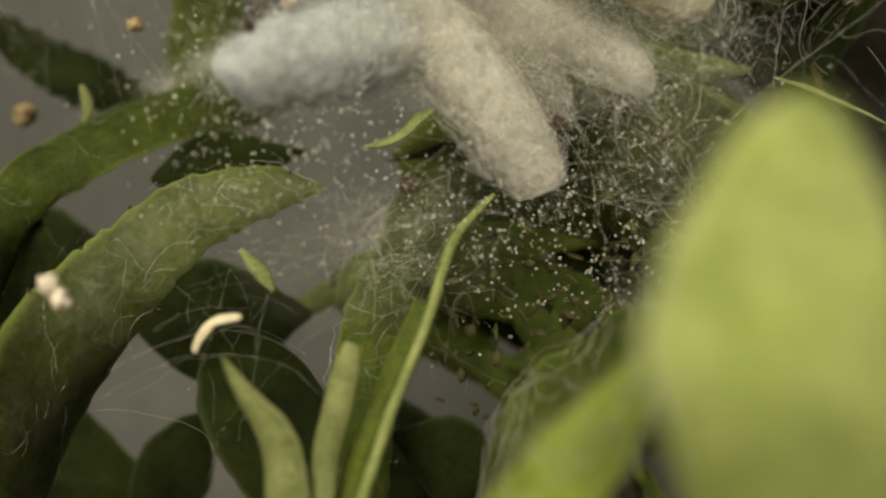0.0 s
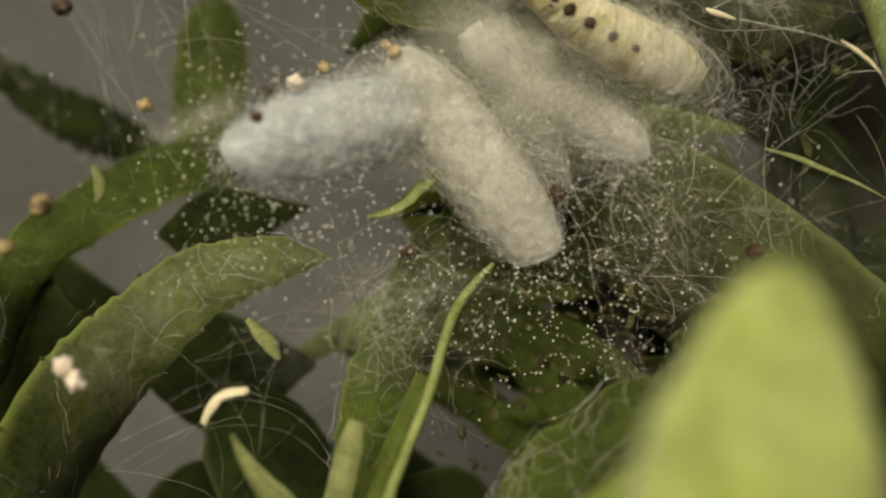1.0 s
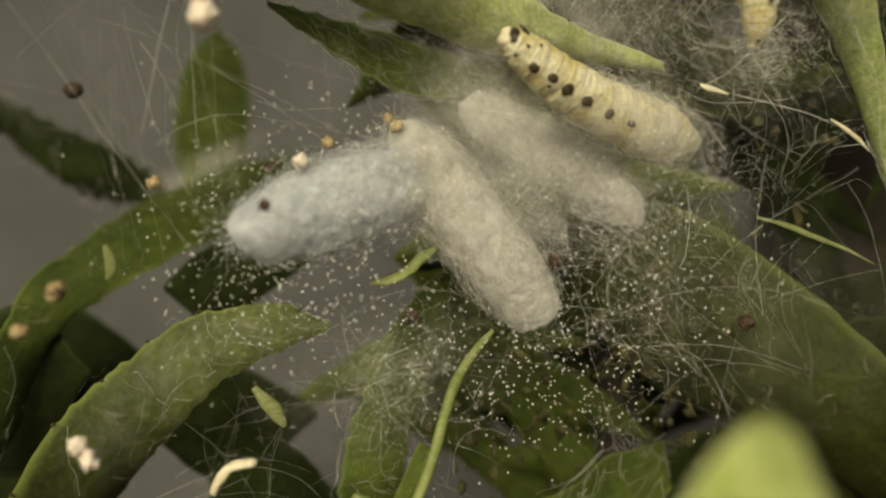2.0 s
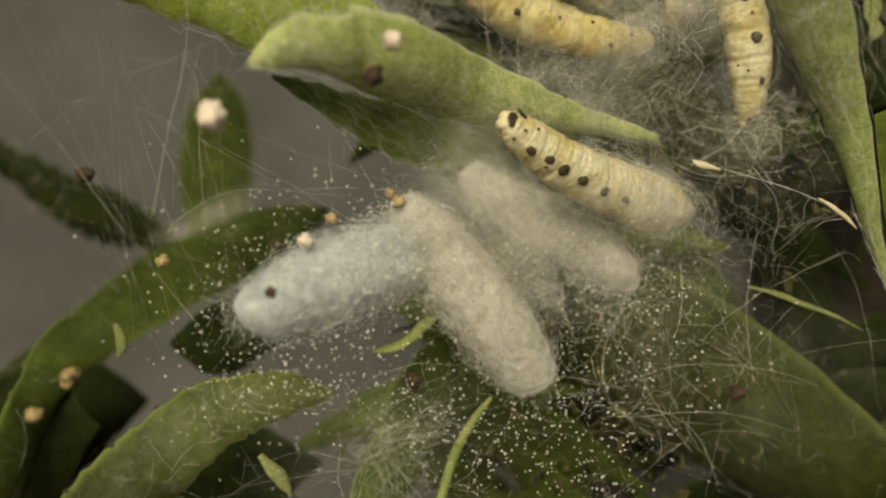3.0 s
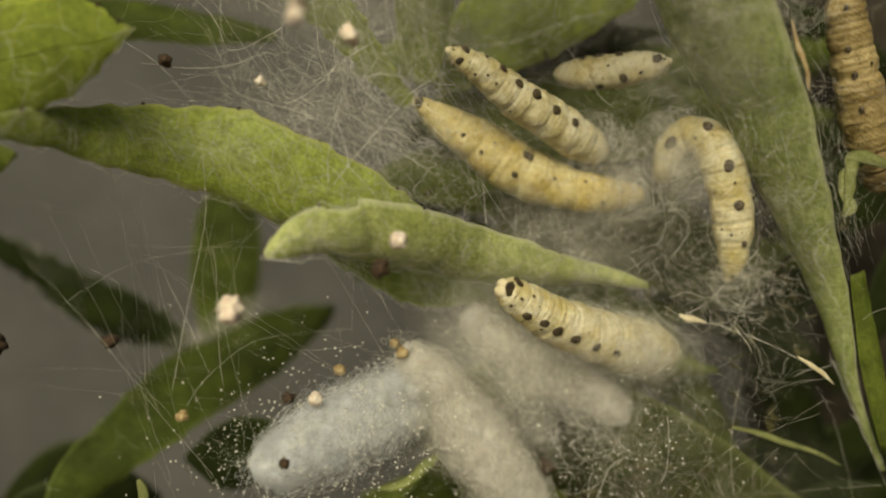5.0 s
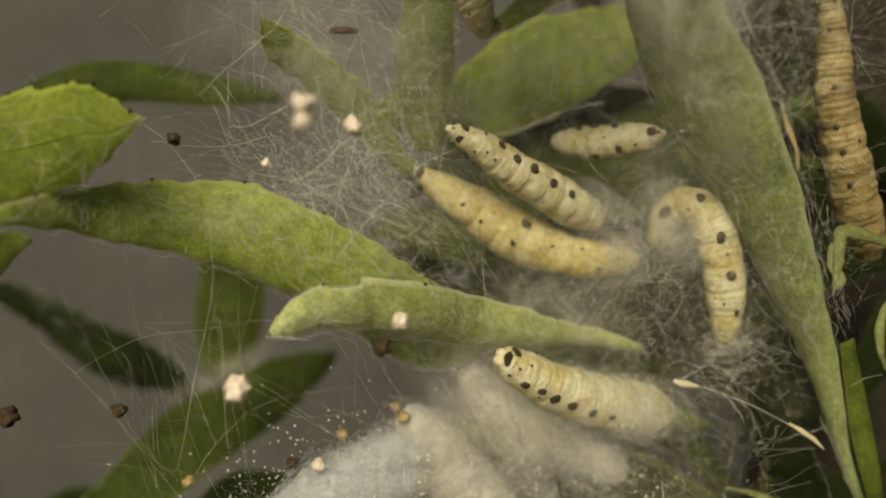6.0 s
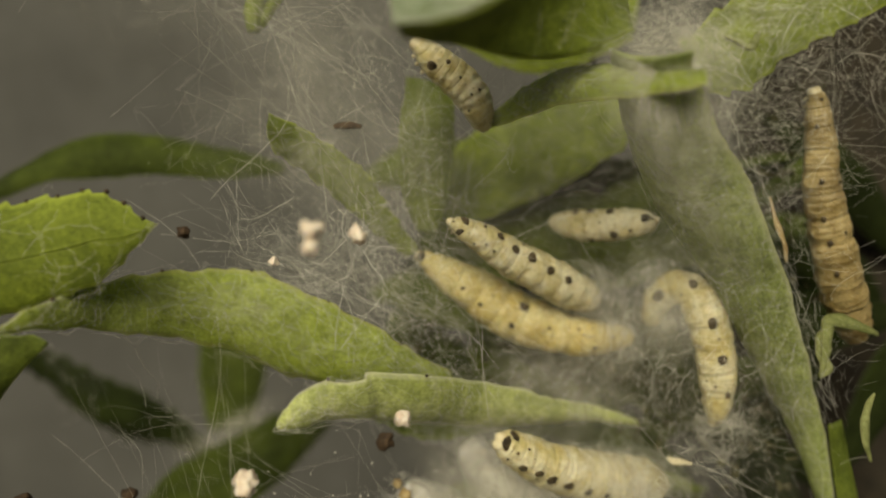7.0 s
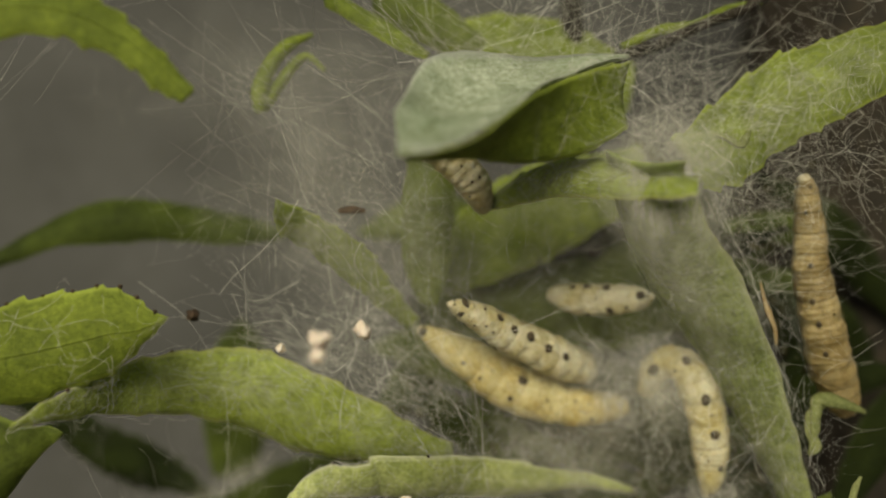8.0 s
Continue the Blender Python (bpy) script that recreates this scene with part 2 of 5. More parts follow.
GAUZE = gauze_material("silk_gauze_thin", 0.34, 260, 0.36, 0.76, 0.3)
GAUZE_DENSE = gauze_material("silk_gauze_dense", 0.95, 260, 0.2, 0.62)
GAUZE_SOFT = gauze_material("silk_gauze_soft", 0.85, 130, 0.25, 0.7, 0.05)
FILM = gauze_material("silk_film", 0.3, 330, 0.34, 0.74, 0.35)
HAZE = gauze_material("silk_haze", 0.22, 110, 0.3, 0.8, 0.4)
FLOSS = gauze_material("silk_floss", 0.65, 420, 0.3, 0.7, 0.3, (0.70, 0.685, 0.655))
FLOSS_COOL = gauze_material("silk_floss_bluish", 0.55, 420, 0.3, 0.75, 0.3, (0.66, 0.69, 0.74))


# ---- builders ----
def V(p):
    return Vector(p)


def spline(points, count):
    """Catmull-Rom through points (tuples of any length), count samples."""
    p = [np.array(q, float) for q in points]
    p = [2 * p[0] - p[1]] + p + [2 * p[-1] - p[-2]]
    out, n = [], len(points) - 1
    for i in range(count):
        u = i / (count - 1) * n
        k = min(int(u), n - 1)
        s = u - k
        a, b, c, d = p[k:k + 4]
        out.append(0.5 * (2 * b + (c - a) * s + (2 * a - 5 * b + 4 * c - d) * s * s + (3 * b - a - 3 * c + d) * s ** 3))
    return out


def thing(name, at, label, category, group="", kind=""):
    """An empty at a place of the slide's frame, to carry parts."""
    e = new(name)
    e.empty_display_size = 0.002
    e.matrix_world = Matrix.Translation(G @ V(at))
    return tagged(e, label, category, group, kind)


def mesh_of(name, verts, faces, mat, origin=None, uvs=None, smooth=True):
    """A mesh from millimetre points of the slide's frame, in metres about origin (a world place)."""
    o = origin if origin is not None else Vector((0, 0, 0))
    me = bpy.data.meshes.new(name)
    m = np.array(G)
    pts = np.asarray(verts, float) @ m[:3, :3].T + m[:3, 3] - np.array(o)
    me.from_pydata(pts.tolist(), [], faces)
    if uvs is not None:
        layer = me.uv_layers.new(name="UVMap")
        idx = np.empty(len(me.loops), dtype=np.int32)
        me.loops.foreach_get("vertex_index", idx)
        layer.data.foreach_set("uv", np.array(uvs, dtype=np.float32)[idx].ravel())
    me.materials.append(mat)
    if smooth:
        me.shade_smooth()
    return me


def place(name, me, parent=None, at=None):
    ob = new(name, me)
    if parent is not None:
        ob.parent = parent
    elif at is not None:
        ob.location = at
    return ob


def world_origin(ob):
    m = Vector(ob.location)
    while ob.parent:
        ob = ob.parent
        m += ob.location
    return m


def rough_dir(seed, p, f):
    return noise.noise(Vector((p[0] * f + seed * 7.3, p[1] * f, p[2] * f)))


def strand_mesh(paths, radius):
    """Three-sided threads along polylines of any lengths; radius: one for all or one each."""
    groups = {}
    radii = np.broadcast_to(np.asarray(radius, float), (len(paths),))
    for p, r in zip(paths, radii):
        groups.setdefault(len(p), []).append((p, r))
    verts, faces, k0 = [], [], 0
    for m, items in groups.items():
        P = np.array([p for p, _ in items], float)
        r = np.array([q for _, q in items])[:, None, None]
        T = np.empty_like(P)
        T[:, 1:-1] = P[:, 2:] - P[:, :-2]
        T[:, 0], T[:, -1] = P[:, 1] - P[:, 0], P[:, -1] - P[:, -2]
        T /= np.linalg.norm(T, axis=2, keepdims=True) + 1e-9
        a = np.cross(T, np.array((0.31, 0.52, 0.79)))
        a /= np.linalg.norm(a, axis=2, keepdims=True) + 1e-9
        b = np.cross(T, a)
        ring = np.stack([P + (a * math.cos(w) + b * math.sin(w)) * r for w in (0, 2.0944, 4.1888)], axis=2)
        verts.append(ring.reshape(-1, 3))
        base = k0 + (np.arange(len(items))[:, None, None] * m + np.arange(m - 1)[None, :, None]) * 3
        k = np.arange(3)[None, None, :]
        nxt = (np.arange(3) + 1) % 3
        nxt = nxt[None, None, :]
        faces.append(np.stack([base + k, base + nxt, base + nxt + 3, base + k + 3], axis=3).reshape(-1, 4))
        k0 += len(items) * m * 3
    return np.concatenate(verts), np.concatenate(faces).tolist()


def leaf(parent, edge_a, edge_b, mat, camber=0.12, teeth=0, tooth=0.35, thick=0.22, wobble=0.35, nu=56, nv=12, seed=0, name="leaf", label="", tips=0, silk=0, midrib=False, film=0.0):
    """A leaf blade lofted between its two rims, cambered, with a thickness, a wavy surface and toothed rims."""
    A, B = spline(edge_a, nu), spline(edge_b, nu)
    if mat is LEAF_DEEP_SHADE:
        for i in range(nu):
            narrow = 0.5 - 0.5 * math.sin(math.pi * min(max(i / (nu - 1), 0.01), 0.99)) ** 0.55
            A[i], B[i] = A[i] + (B[i] - A[i]) * narrow, B[i] + (A[i] - B[i]) * narrow
    verts, uvs, norms = [], [], []
    for i in range(nu):
        a, b = A[i], B[i]
        t = (A[min(i + 1, nu - 1)] + B[min(i + 1, nu - 1)]) - (A[max(i - 1, 0)] + B[max(i - 1, 0)])
        w = b - a
        wl = max(np.linalg.norm(w), 1e-4)
        n = np.cross(t, w)
        n /= max(np.linalg.norm(n), 1e-6)
        if n[1] > 0:
            n = -n
        norms.append((n, w / wl, wl))
    for i in range(1, nu):
        if np.dot(norms[i][0], norms[i - 1][0]) < 0:
            norms[i] = (-norms[i][0], norms[i][1], norms[i][2])
    for i in range(nu):
        n, wd, wl = norms[i]
        for j in range(nv):
            v = j / (nv - 1)
            p = A[i] * (1 - v) + B[i] * v
            bulge = camber * wl * (1 - (2 * v - 1) ** 2)
            p = p + wd * 0.18 * min(1, wl / 3) * (2 * v - 1) * rough_dir(seed + 9, p, 0.8)
            p = p + n * (bulge + wobble * rough_dir(seed, p, 0.22) + 0.12 * wobble * rough_dir(seed + 3, p, 0.9))
            if teeth and j in (0, nv - 1):
                at = i / (nu - 1) * teeth + 0.3 * j
                at += 0.6 * rough_dir(seed + 2, (at, j, 0), 0.7)
                ph, deep = at % 1.0, 0.5 + 1.2 * abs(rough_dir(seed + 6, (int(at) * 3.7, j, 0.4), 1.0))
                p = p + (-wd if j == 0 else wd) * tooth * deep * (ph ** 2 - 0.3) * min(1, wl / 2)
            verts.append(p)
            uvs.append((i / (nu - 1) * max(2.0, nu / 8), v))
    k = len(verts)
    for i in range(nu):
        n, wd, wl = norms[i]
        for j in range(nv):
            v = j / (nv - 1)
            e = 0.25 + 0.75 * (1 - (2 * v - 1) ** 4)
            verts.append(verts[i * nv + j] - n * thick * e)
            uvs.append(uvs[i * nv + j])
    faces = []
    for i in range(nu - 1):
        for j in range(nv - 1):
            q = i * nv + j
            faces.append((q, q + 1, q + nv + 1, q + nv))
            faces.append((k + q, k + q + nv, k + q + nv + 1, k + q + 1))
        for j in (0, nv - 1):
            q = i * nv + j
            f = (q, q + nv, k + q + nv, k + q)
            faces.append(f if j == 0 else f[::-1])
    for i in (0, nu - 1):
        for j in range(nv - 1):
            q = i * nv + j
            f = (q, k + q, k + q + 1, q + 1)
            faces.append(f if i == 0 else f[::-1])
    ob = place(name, mesh_of(name, verts, faces, mat, world_origin(parent), uvs), parent)
    if label:
        tagged(ob, label)
    if film:
        lift = np.repeat(np.array([n for n, _, _ in norms]) * 0.09, nv, axis=0)
        flat = [(0.5 + film * (i / (nu - 1) - 0.5), 0.5 + 0.7 * (j / (nv - 1) - 0.5)) for i in range(nu) for j in range(nv)]
        grid = [(i * nv + j, i * nv + j + 1, (i + 1) * nv + j + 1, (i + 1) * nv + j) for i in range(nu - 1) for j in range(nv - 1)]
        tagged(place("silk_film", mesh_of("silk_film", np.array(verts[:k]) + lift, grid, FILM, world_origin(parent), flat), ob), "thin film of white silk stuck to the leaf")
    if midrib:
        row = [np.array(verts[i * nv + nv // 2]) * 0.5 + np.array(verts[i * nv + (nv - 1) // 2]) * 0.5 for i in range(0, nu, 3)]
        mv, mf, mu = tube_mesh(row, [0.1] + [0.08] * (len(row) - 2) + [0.04], 6, len(row) * 2, 0.1, seed)
        place("midrib", mesh_of("midrib", mv, mf, mat, world_origin(parent), mu), ob)
    if silk:
        rng = np.random.default_rng(seed + 100)
        F = np.array(verts[:k]).reshape(nu, nv, 3)
        N = np.array([n for n, _, _ in norms])
        paths, rad = [], []
        for _ in range(int(silk * 0.75)):
            q = np.array((rng.uniform(0, nu - 1), rng.uniform(-1, nv)))
            i0 = int(np.clip(q[0], 0, nu - 2))
            cell = np.array((1 / max(np.linalg.norm(F[i0 + 1, 0] - F[i0, 0]), 0.1), (nv - 1) / max(norms[i0][2], 0.4)))
            step = rng.uniform(0.15, 0.55)
            ang = rng.uniform(0, 6.283)
            turn = rng.normal(0, 0.15)
            lift, grow = rng.uniform(0.02, 0.2), rng.normal(0.01, 0.03)
            pts = []
            for _s in range(12):
                i0, j0 = int(np.clip(q[0], 0, nu - 2)), int(np.clip(q[1], 0, nv - 2))
                fi, fj = float(np.clip(q[0] - i0, -0.8, 1.8)), float(np.clip(q[1] - j0, -0.8, 1.8))
                p = F[i0, j0] + (F[i0 + 1, j0] - F[i0, j0]) * fi + (F[i0, j0 + 1] - F[i0, j0]) * fj
                pts.append(p + N[i0] * (lift + 0.05))
                q = q + cell * step * np.array((math.cos(ang), math.sin(ang)))
                ang += turn + rng.normal(0, 0.3)
                lift = max(0.0, lift + grow + rng.normal(0, 0.03))
            paths.append(pts)
            rad.append(rng.choice((0.003, 0.005, 0.008)))
        sv, sf = strand_mesh(paths, np.array(rad))
        tagged(place("silk_threads", mesh_of("silk_threads", sv, sf, SILK, world_origin(parent)), ob), "white silk threads spun over the leaf")
    for k in range(tips):
        i = int((k + 0.6) / tips * (nu - 4)) + 1
        q = np.array(verts[i * nv]) - norms[i][1] * 0.05
        v, f = lump(q, 0.13 + 0.1 * abs(rough_dir(seed, (k * 3.1, 0, 0), 1.0)), seed * 31 + k)
        place("tooth_tip", mesh_of("tooth_tip", v, f, FRASS, world_origin(parent)), ob)
    return ob


def lump(c, r, seed, sub=1, lumps=0.4):
    bm = bmesh.new()
    bmesh.ops.create_icosphere(bm, subdivisions=sub, radius=1.0)
    off = Vector((seed * 5.7, 1.3, 2.1))
    v = [np.array(c) + np.array(p.co) * r * (1 + lumps * noise.noise(p.co * 1.7 + off)) for p in bm.verts]
    f = [tuple(q.index for q in g.verts) for g in bm.faces]
    bm.free()
    return v, f


def tube_mesh(points, radii, sides=10, count=30, rough=0.0, seed=0, flat=1.0):
    """Vertices and faces of a tapering tube with closed ends."""
    P = spline(points, count)
    R = [r[0] for r in spline([(r,) for r in radii], count)]
    verts, faces, uvs = [], [], []
    up = np.array((0.13, -0.8, 0.6))
    for i in range(count):
        t = P[min(i + 1, count - 1)] - P[max(i - 1, 0)]
        t = t / max(np.linalg.norm(t), 1e-6)
        s = np.cross(t, up)
        s /= max(np.linalg.norm(s), 1e-6)
        u = np.cross(s, t)
        for j in range(sides):
            a = 2 * math.pi * j / sides
            d = s * math.cos(a) + u * math.sin(a) * flat
            r = max(R[i], 0.01) * (1 + rough * rough_dir(seed, P[i] + d * R[i], 1.1))
            verts.append(P[i] + d * r)
            uvs.append((i / (count - 1), j / sides))
    for i in range(count - 1):
        for j in range(sides):
            a, b = i * sides + j, i * sides + (j + 1) % sides
            faces.append((a, a + sides, b + sides, b))
    faces.append(tuple(range(sides)))
    faces.append(tuple(range((count - 1) * sides, count * sides))[::-1])
    return verts, faces, uvs


def tube(name, parent, points, radii, mat, sides=10, count=30, rough=0.15, seed=0, flat=1.0, label=""):
    v, f, u = tube_mesh(points, radii, sides, count, rough, seed, flat)
    ob = place(name, mesh_of(name, v, f, mat, world_origin(parent), u), parent)
    if label:
        tagged(ob, label)
    return ob


# ---- the setting ----
def setting():
    bm = bmesh.new()
    bmesh.ops.create_cube(bm, size=1.0, matrix=Matrix.Translation((0, 0.05, -0.015)) @ Matrix.Diagonal((0.7, 0.5, 0.03, 1)))
    bmesh.ops.bevel(bm, geom=bm.edges[:], offset=0.003, segments=2, affect="EDGES")
    me = bpy.data.meshes.new("ground")
    bm.to_mesh(me)
    bm.free()
    me.materials.append(GROUND)
    tagged(new("ground", me), "dark bare soil under the shrub", "ground", kind="structure")
    # a plain grey board stands close behind the plant
    bm = bmesh.new()
    bmesh.ops.create_cube(bm, size=1.0, matrix=Matrix.Diagonal((0.7, 0.012, 0.42, 1)))
    bmesh.ops.bevel(bm, geom=bm.edges[:], offset=0.002, segments=2, affect="EDGES")
    me = bpy.data.meshes.new("backdrop")
    bm.to_mesh(me)
    bm.free()
    me.materials.append(BOARD)
    ob = new("backdrop", me)
    ob.location = (0, 0.185, 0.209)
    tagged(ob, "plain matt grey board standing behind the shrub", "backdrop", kind="structure")


setting()

# ---- the shrub: stem and leaves ----
shrub = thing("shrub", (12.0, 60.0, -80.0), "web-covered green shrub with narrow toothed leaves", "shrub")


def shrub_parts():
    tube("stem", shrub, [(14, 66, -160), (14, 66, -60), (16, 66, 0), (16, 65, 25), (14, 62, 45), (12, 60, 62), (10, 58, 100)], [2.6, 2.4, 2.0, 1.7, 1.4, 1.1, 0.5], BARK, 14, 60, 0.1)
    S = shrub
    # added column; makes the space behind the right side dark
    tube("dark_mass", S, [(62, 92, -150), (60, 92, -60), (58, 92, 0), (57, 91, 50), (58, 90, 100), (60, 90, 150)], [19, 18, 17, 16.5, 16, 15], BARK, 32, 60, 0.12, label="dark brown rough mass added behind the shrub")
    # arching leaf under the first cocoon, its shade put into the green
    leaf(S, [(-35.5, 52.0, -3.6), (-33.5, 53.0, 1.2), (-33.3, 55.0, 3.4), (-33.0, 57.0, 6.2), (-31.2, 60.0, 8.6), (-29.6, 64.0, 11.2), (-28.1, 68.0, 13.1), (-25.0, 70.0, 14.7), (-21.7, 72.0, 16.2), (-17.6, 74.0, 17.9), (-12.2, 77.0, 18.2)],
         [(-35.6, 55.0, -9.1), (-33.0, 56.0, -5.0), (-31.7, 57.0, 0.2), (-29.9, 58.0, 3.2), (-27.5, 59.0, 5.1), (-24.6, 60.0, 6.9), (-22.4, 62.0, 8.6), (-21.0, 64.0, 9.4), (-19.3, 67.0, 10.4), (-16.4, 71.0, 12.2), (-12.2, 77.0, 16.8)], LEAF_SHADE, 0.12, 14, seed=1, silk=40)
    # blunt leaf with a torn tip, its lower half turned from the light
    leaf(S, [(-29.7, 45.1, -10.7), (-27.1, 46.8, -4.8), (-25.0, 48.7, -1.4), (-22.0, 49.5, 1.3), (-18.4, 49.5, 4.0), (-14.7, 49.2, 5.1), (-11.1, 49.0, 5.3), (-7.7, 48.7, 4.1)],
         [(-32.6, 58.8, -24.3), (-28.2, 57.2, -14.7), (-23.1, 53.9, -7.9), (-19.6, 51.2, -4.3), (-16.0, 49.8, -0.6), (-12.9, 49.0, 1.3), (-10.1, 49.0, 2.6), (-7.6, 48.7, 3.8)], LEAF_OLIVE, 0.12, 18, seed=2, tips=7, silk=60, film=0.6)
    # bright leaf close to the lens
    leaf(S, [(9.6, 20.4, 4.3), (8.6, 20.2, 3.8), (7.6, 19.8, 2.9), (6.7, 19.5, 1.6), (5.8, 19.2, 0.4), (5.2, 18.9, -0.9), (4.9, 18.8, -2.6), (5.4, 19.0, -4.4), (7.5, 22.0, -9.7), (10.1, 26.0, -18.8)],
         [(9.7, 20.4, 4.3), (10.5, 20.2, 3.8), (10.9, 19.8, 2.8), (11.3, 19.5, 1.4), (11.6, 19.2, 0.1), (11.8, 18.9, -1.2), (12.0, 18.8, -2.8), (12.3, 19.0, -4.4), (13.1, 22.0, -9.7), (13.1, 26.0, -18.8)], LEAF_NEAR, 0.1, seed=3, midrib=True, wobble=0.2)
    # low leaf behind it
    leaf(S, [(7.9, 27.5, -2.9), (6.5, 27.5, -4.3), (5.0, 27.5, -5.4), (3.7, 28.0, -6.7), (2.5, 28.5, -8.4), (1.4, 29.0, -10.3), (0.8, 30.0, -13.4)],
         [(8.0, 27.0, -4.0), (7.1, 27.0, -6.6), (6.3, 27.0, -8.0), (5.4, 27.5, -9.8), (4.7, 28.0, -11.6), (4.0, 29.0, -13.8), (2.6, 30.0, -16.0)], LEAF_BRIGHT, 0.1, seed=4, midrib=True, silk=80)
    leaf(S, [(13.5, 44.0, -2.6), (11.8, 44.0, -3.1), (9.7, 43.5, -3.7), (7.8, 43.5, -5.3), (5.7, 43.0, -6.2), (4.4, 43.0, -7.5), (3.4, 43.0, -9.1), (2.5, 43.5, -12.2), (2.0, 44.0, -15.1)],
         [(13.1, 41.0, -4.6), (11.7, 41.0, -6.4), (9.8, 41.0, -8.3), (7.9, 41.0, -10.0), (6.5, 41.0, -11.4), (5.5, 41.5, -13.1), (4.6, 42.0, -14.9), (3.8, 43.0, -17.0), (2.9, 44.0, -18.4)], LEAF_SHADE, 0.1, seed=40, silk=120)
    # young shoot at the foot
    leaf(S, [(-11.7, 40.1, -5.6), (-10.9, 40.1, -7.7), (-9.8, 40.1, -10.1), (-9.4, 40.1, -13.1), (-9.4, 40.7, -16.9)], [(-11.5, 40.1, -5.7), (-9.5, 39.6, -7.6), (-7.8, 39.6, -9.5), (-7.0, 39.6, -12.9), (-7.4, 40.7, -16.9)], SEPAL, 0.2, seed=5, nu=24, nv=8)
    leaf(S, [(-5.3, 41.2, -5.0), (-6.3, 41.2, -7.6), (-6.9, 40.7, -10.6), (-7.2, 40.7, -13.3), (-7.4, 40.7, -16.9)], [(-4.4, 41.2, -5.3), (-4.8, 40.7, -7.8), (-5.6, 40.7, -10.9), (-5.9, 40.1, -13.1), (-6.2, 40.7, -16.9)], SEPAL, 0.2, seed=6, nu=24, nv=8)
    leaf(S, [(-1.6, 44.5, -2.9), (-3.8, 43.5, -7.7), (-5.4, 42.9, -11.5), (-6.1, 42.4, -14.5), (-6.5, 41.8, -17.4)], [(-0.3, 44.5, -3.6), (-2.6, 43.5, -8.4), (-4.5, 42.4, -12.9), (-5.1, 41.8, -15.2), (-5.7, 41.8, -17.4)], LEAF_DULL, 0.2, seed=7, nu=24, nv=8)
    tube("stalk", S, [(3.3, 49.0, 3.5), (2.1, 48.1, 2.3), (0.5, 45.4, 0.2), (-0.8, 44.0, -3.9), (-2.7, 42.9, -8.6), (-4.3, 41.8, -13.3), (-5.6, 41.2, -17.5)], [0.15, 0.28, 0.34, 0.34, 0.36, 0.4, 0.5], STEM, 8, 30)
    leaf(S, [(-21.2, 58.3, -6.7), (-19.7, 57.8, -10.7), (-17.4, 57.2, -14.8), (-15.1, 56.7, -18.9), (-13.1, 56.1, -23.3)], [(-14.3, 63.2, -4.7), (-10.4, 62.2, -9.2), (-8.3, 60.5, -14.4), (-8.3, 60.5, -19.8), (-8.1, 59.4, -24.7)], LEAF_DEEP_SHADE, 0.1, seed=8)
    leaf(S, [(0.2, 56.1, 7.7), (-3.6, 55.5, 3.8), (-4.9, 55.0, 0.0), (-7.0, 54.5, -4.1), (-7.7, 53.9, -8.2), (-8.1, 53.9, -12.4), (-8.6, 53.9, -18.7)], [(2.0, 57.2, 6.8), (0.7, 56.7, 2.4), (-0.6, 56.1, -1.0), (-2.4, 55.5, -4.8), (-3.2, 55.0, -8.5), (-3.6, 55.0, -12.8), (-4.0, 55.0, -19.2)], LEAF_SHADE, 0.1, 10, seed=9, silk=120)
    # curled leaf in the middle, facing down; its pale green stands in for light
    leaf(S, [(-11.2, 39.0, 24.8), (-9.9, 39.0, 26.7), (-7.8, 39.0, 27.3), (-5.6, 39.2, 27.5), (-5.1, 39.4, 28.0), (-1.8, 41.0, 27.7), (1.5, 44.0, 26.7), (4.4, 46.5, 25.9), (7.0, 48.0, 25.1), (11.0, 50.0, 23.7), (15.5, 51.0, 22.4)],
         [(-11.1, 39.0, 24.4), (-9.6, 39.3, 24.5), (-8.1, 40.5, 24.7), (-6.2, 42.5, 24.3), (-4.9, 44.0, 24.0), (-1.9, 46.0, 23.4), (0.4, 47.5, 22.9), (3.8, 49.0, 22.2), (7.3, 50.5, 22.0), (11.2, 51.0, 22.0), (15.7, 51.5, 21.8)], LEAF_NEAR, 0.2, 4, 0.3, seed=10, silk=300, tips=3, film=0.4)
    # duller leaf standing for the curled leaf's shaded lower half
    leaf(S, [(-12.8, 52.2, 27.0), (-8.9, 53.3, 26.2), (-3.8, 53.9, 24.9), (0.6, 55.0, 23.7), (5.2, 56.1, 22.0)], [(-12.7, 52.2, 26.5), (-8.0, 52.8, 23.2), (-2.9, 52.8, 20.5), (1.0, 53.3, 20.2), (5.1, 55.0, 20.8)], LEAF_DULL, 0.1, 8, seed=11, silk=160)
    # long leaf that leaves to one side; raised green offsets its facing down
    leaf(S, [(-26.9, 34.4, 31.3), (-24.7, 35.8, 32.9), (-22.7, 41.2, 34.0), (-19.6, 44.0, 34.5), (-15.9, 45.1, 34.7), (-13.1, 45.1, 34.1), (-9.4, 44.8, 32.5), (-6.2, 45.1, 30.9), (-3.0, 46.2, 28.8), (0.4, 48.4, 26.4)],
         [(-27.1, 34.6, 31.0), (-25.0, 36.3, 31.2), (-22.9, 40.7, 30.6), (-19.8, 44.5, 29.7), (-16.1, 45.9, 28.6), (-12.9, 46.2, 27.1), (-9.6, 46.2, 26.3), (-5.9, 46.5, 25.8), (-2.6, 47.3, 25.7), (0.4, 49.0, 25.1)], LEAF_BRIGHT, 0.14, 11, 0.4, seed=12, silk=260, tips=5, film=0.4)
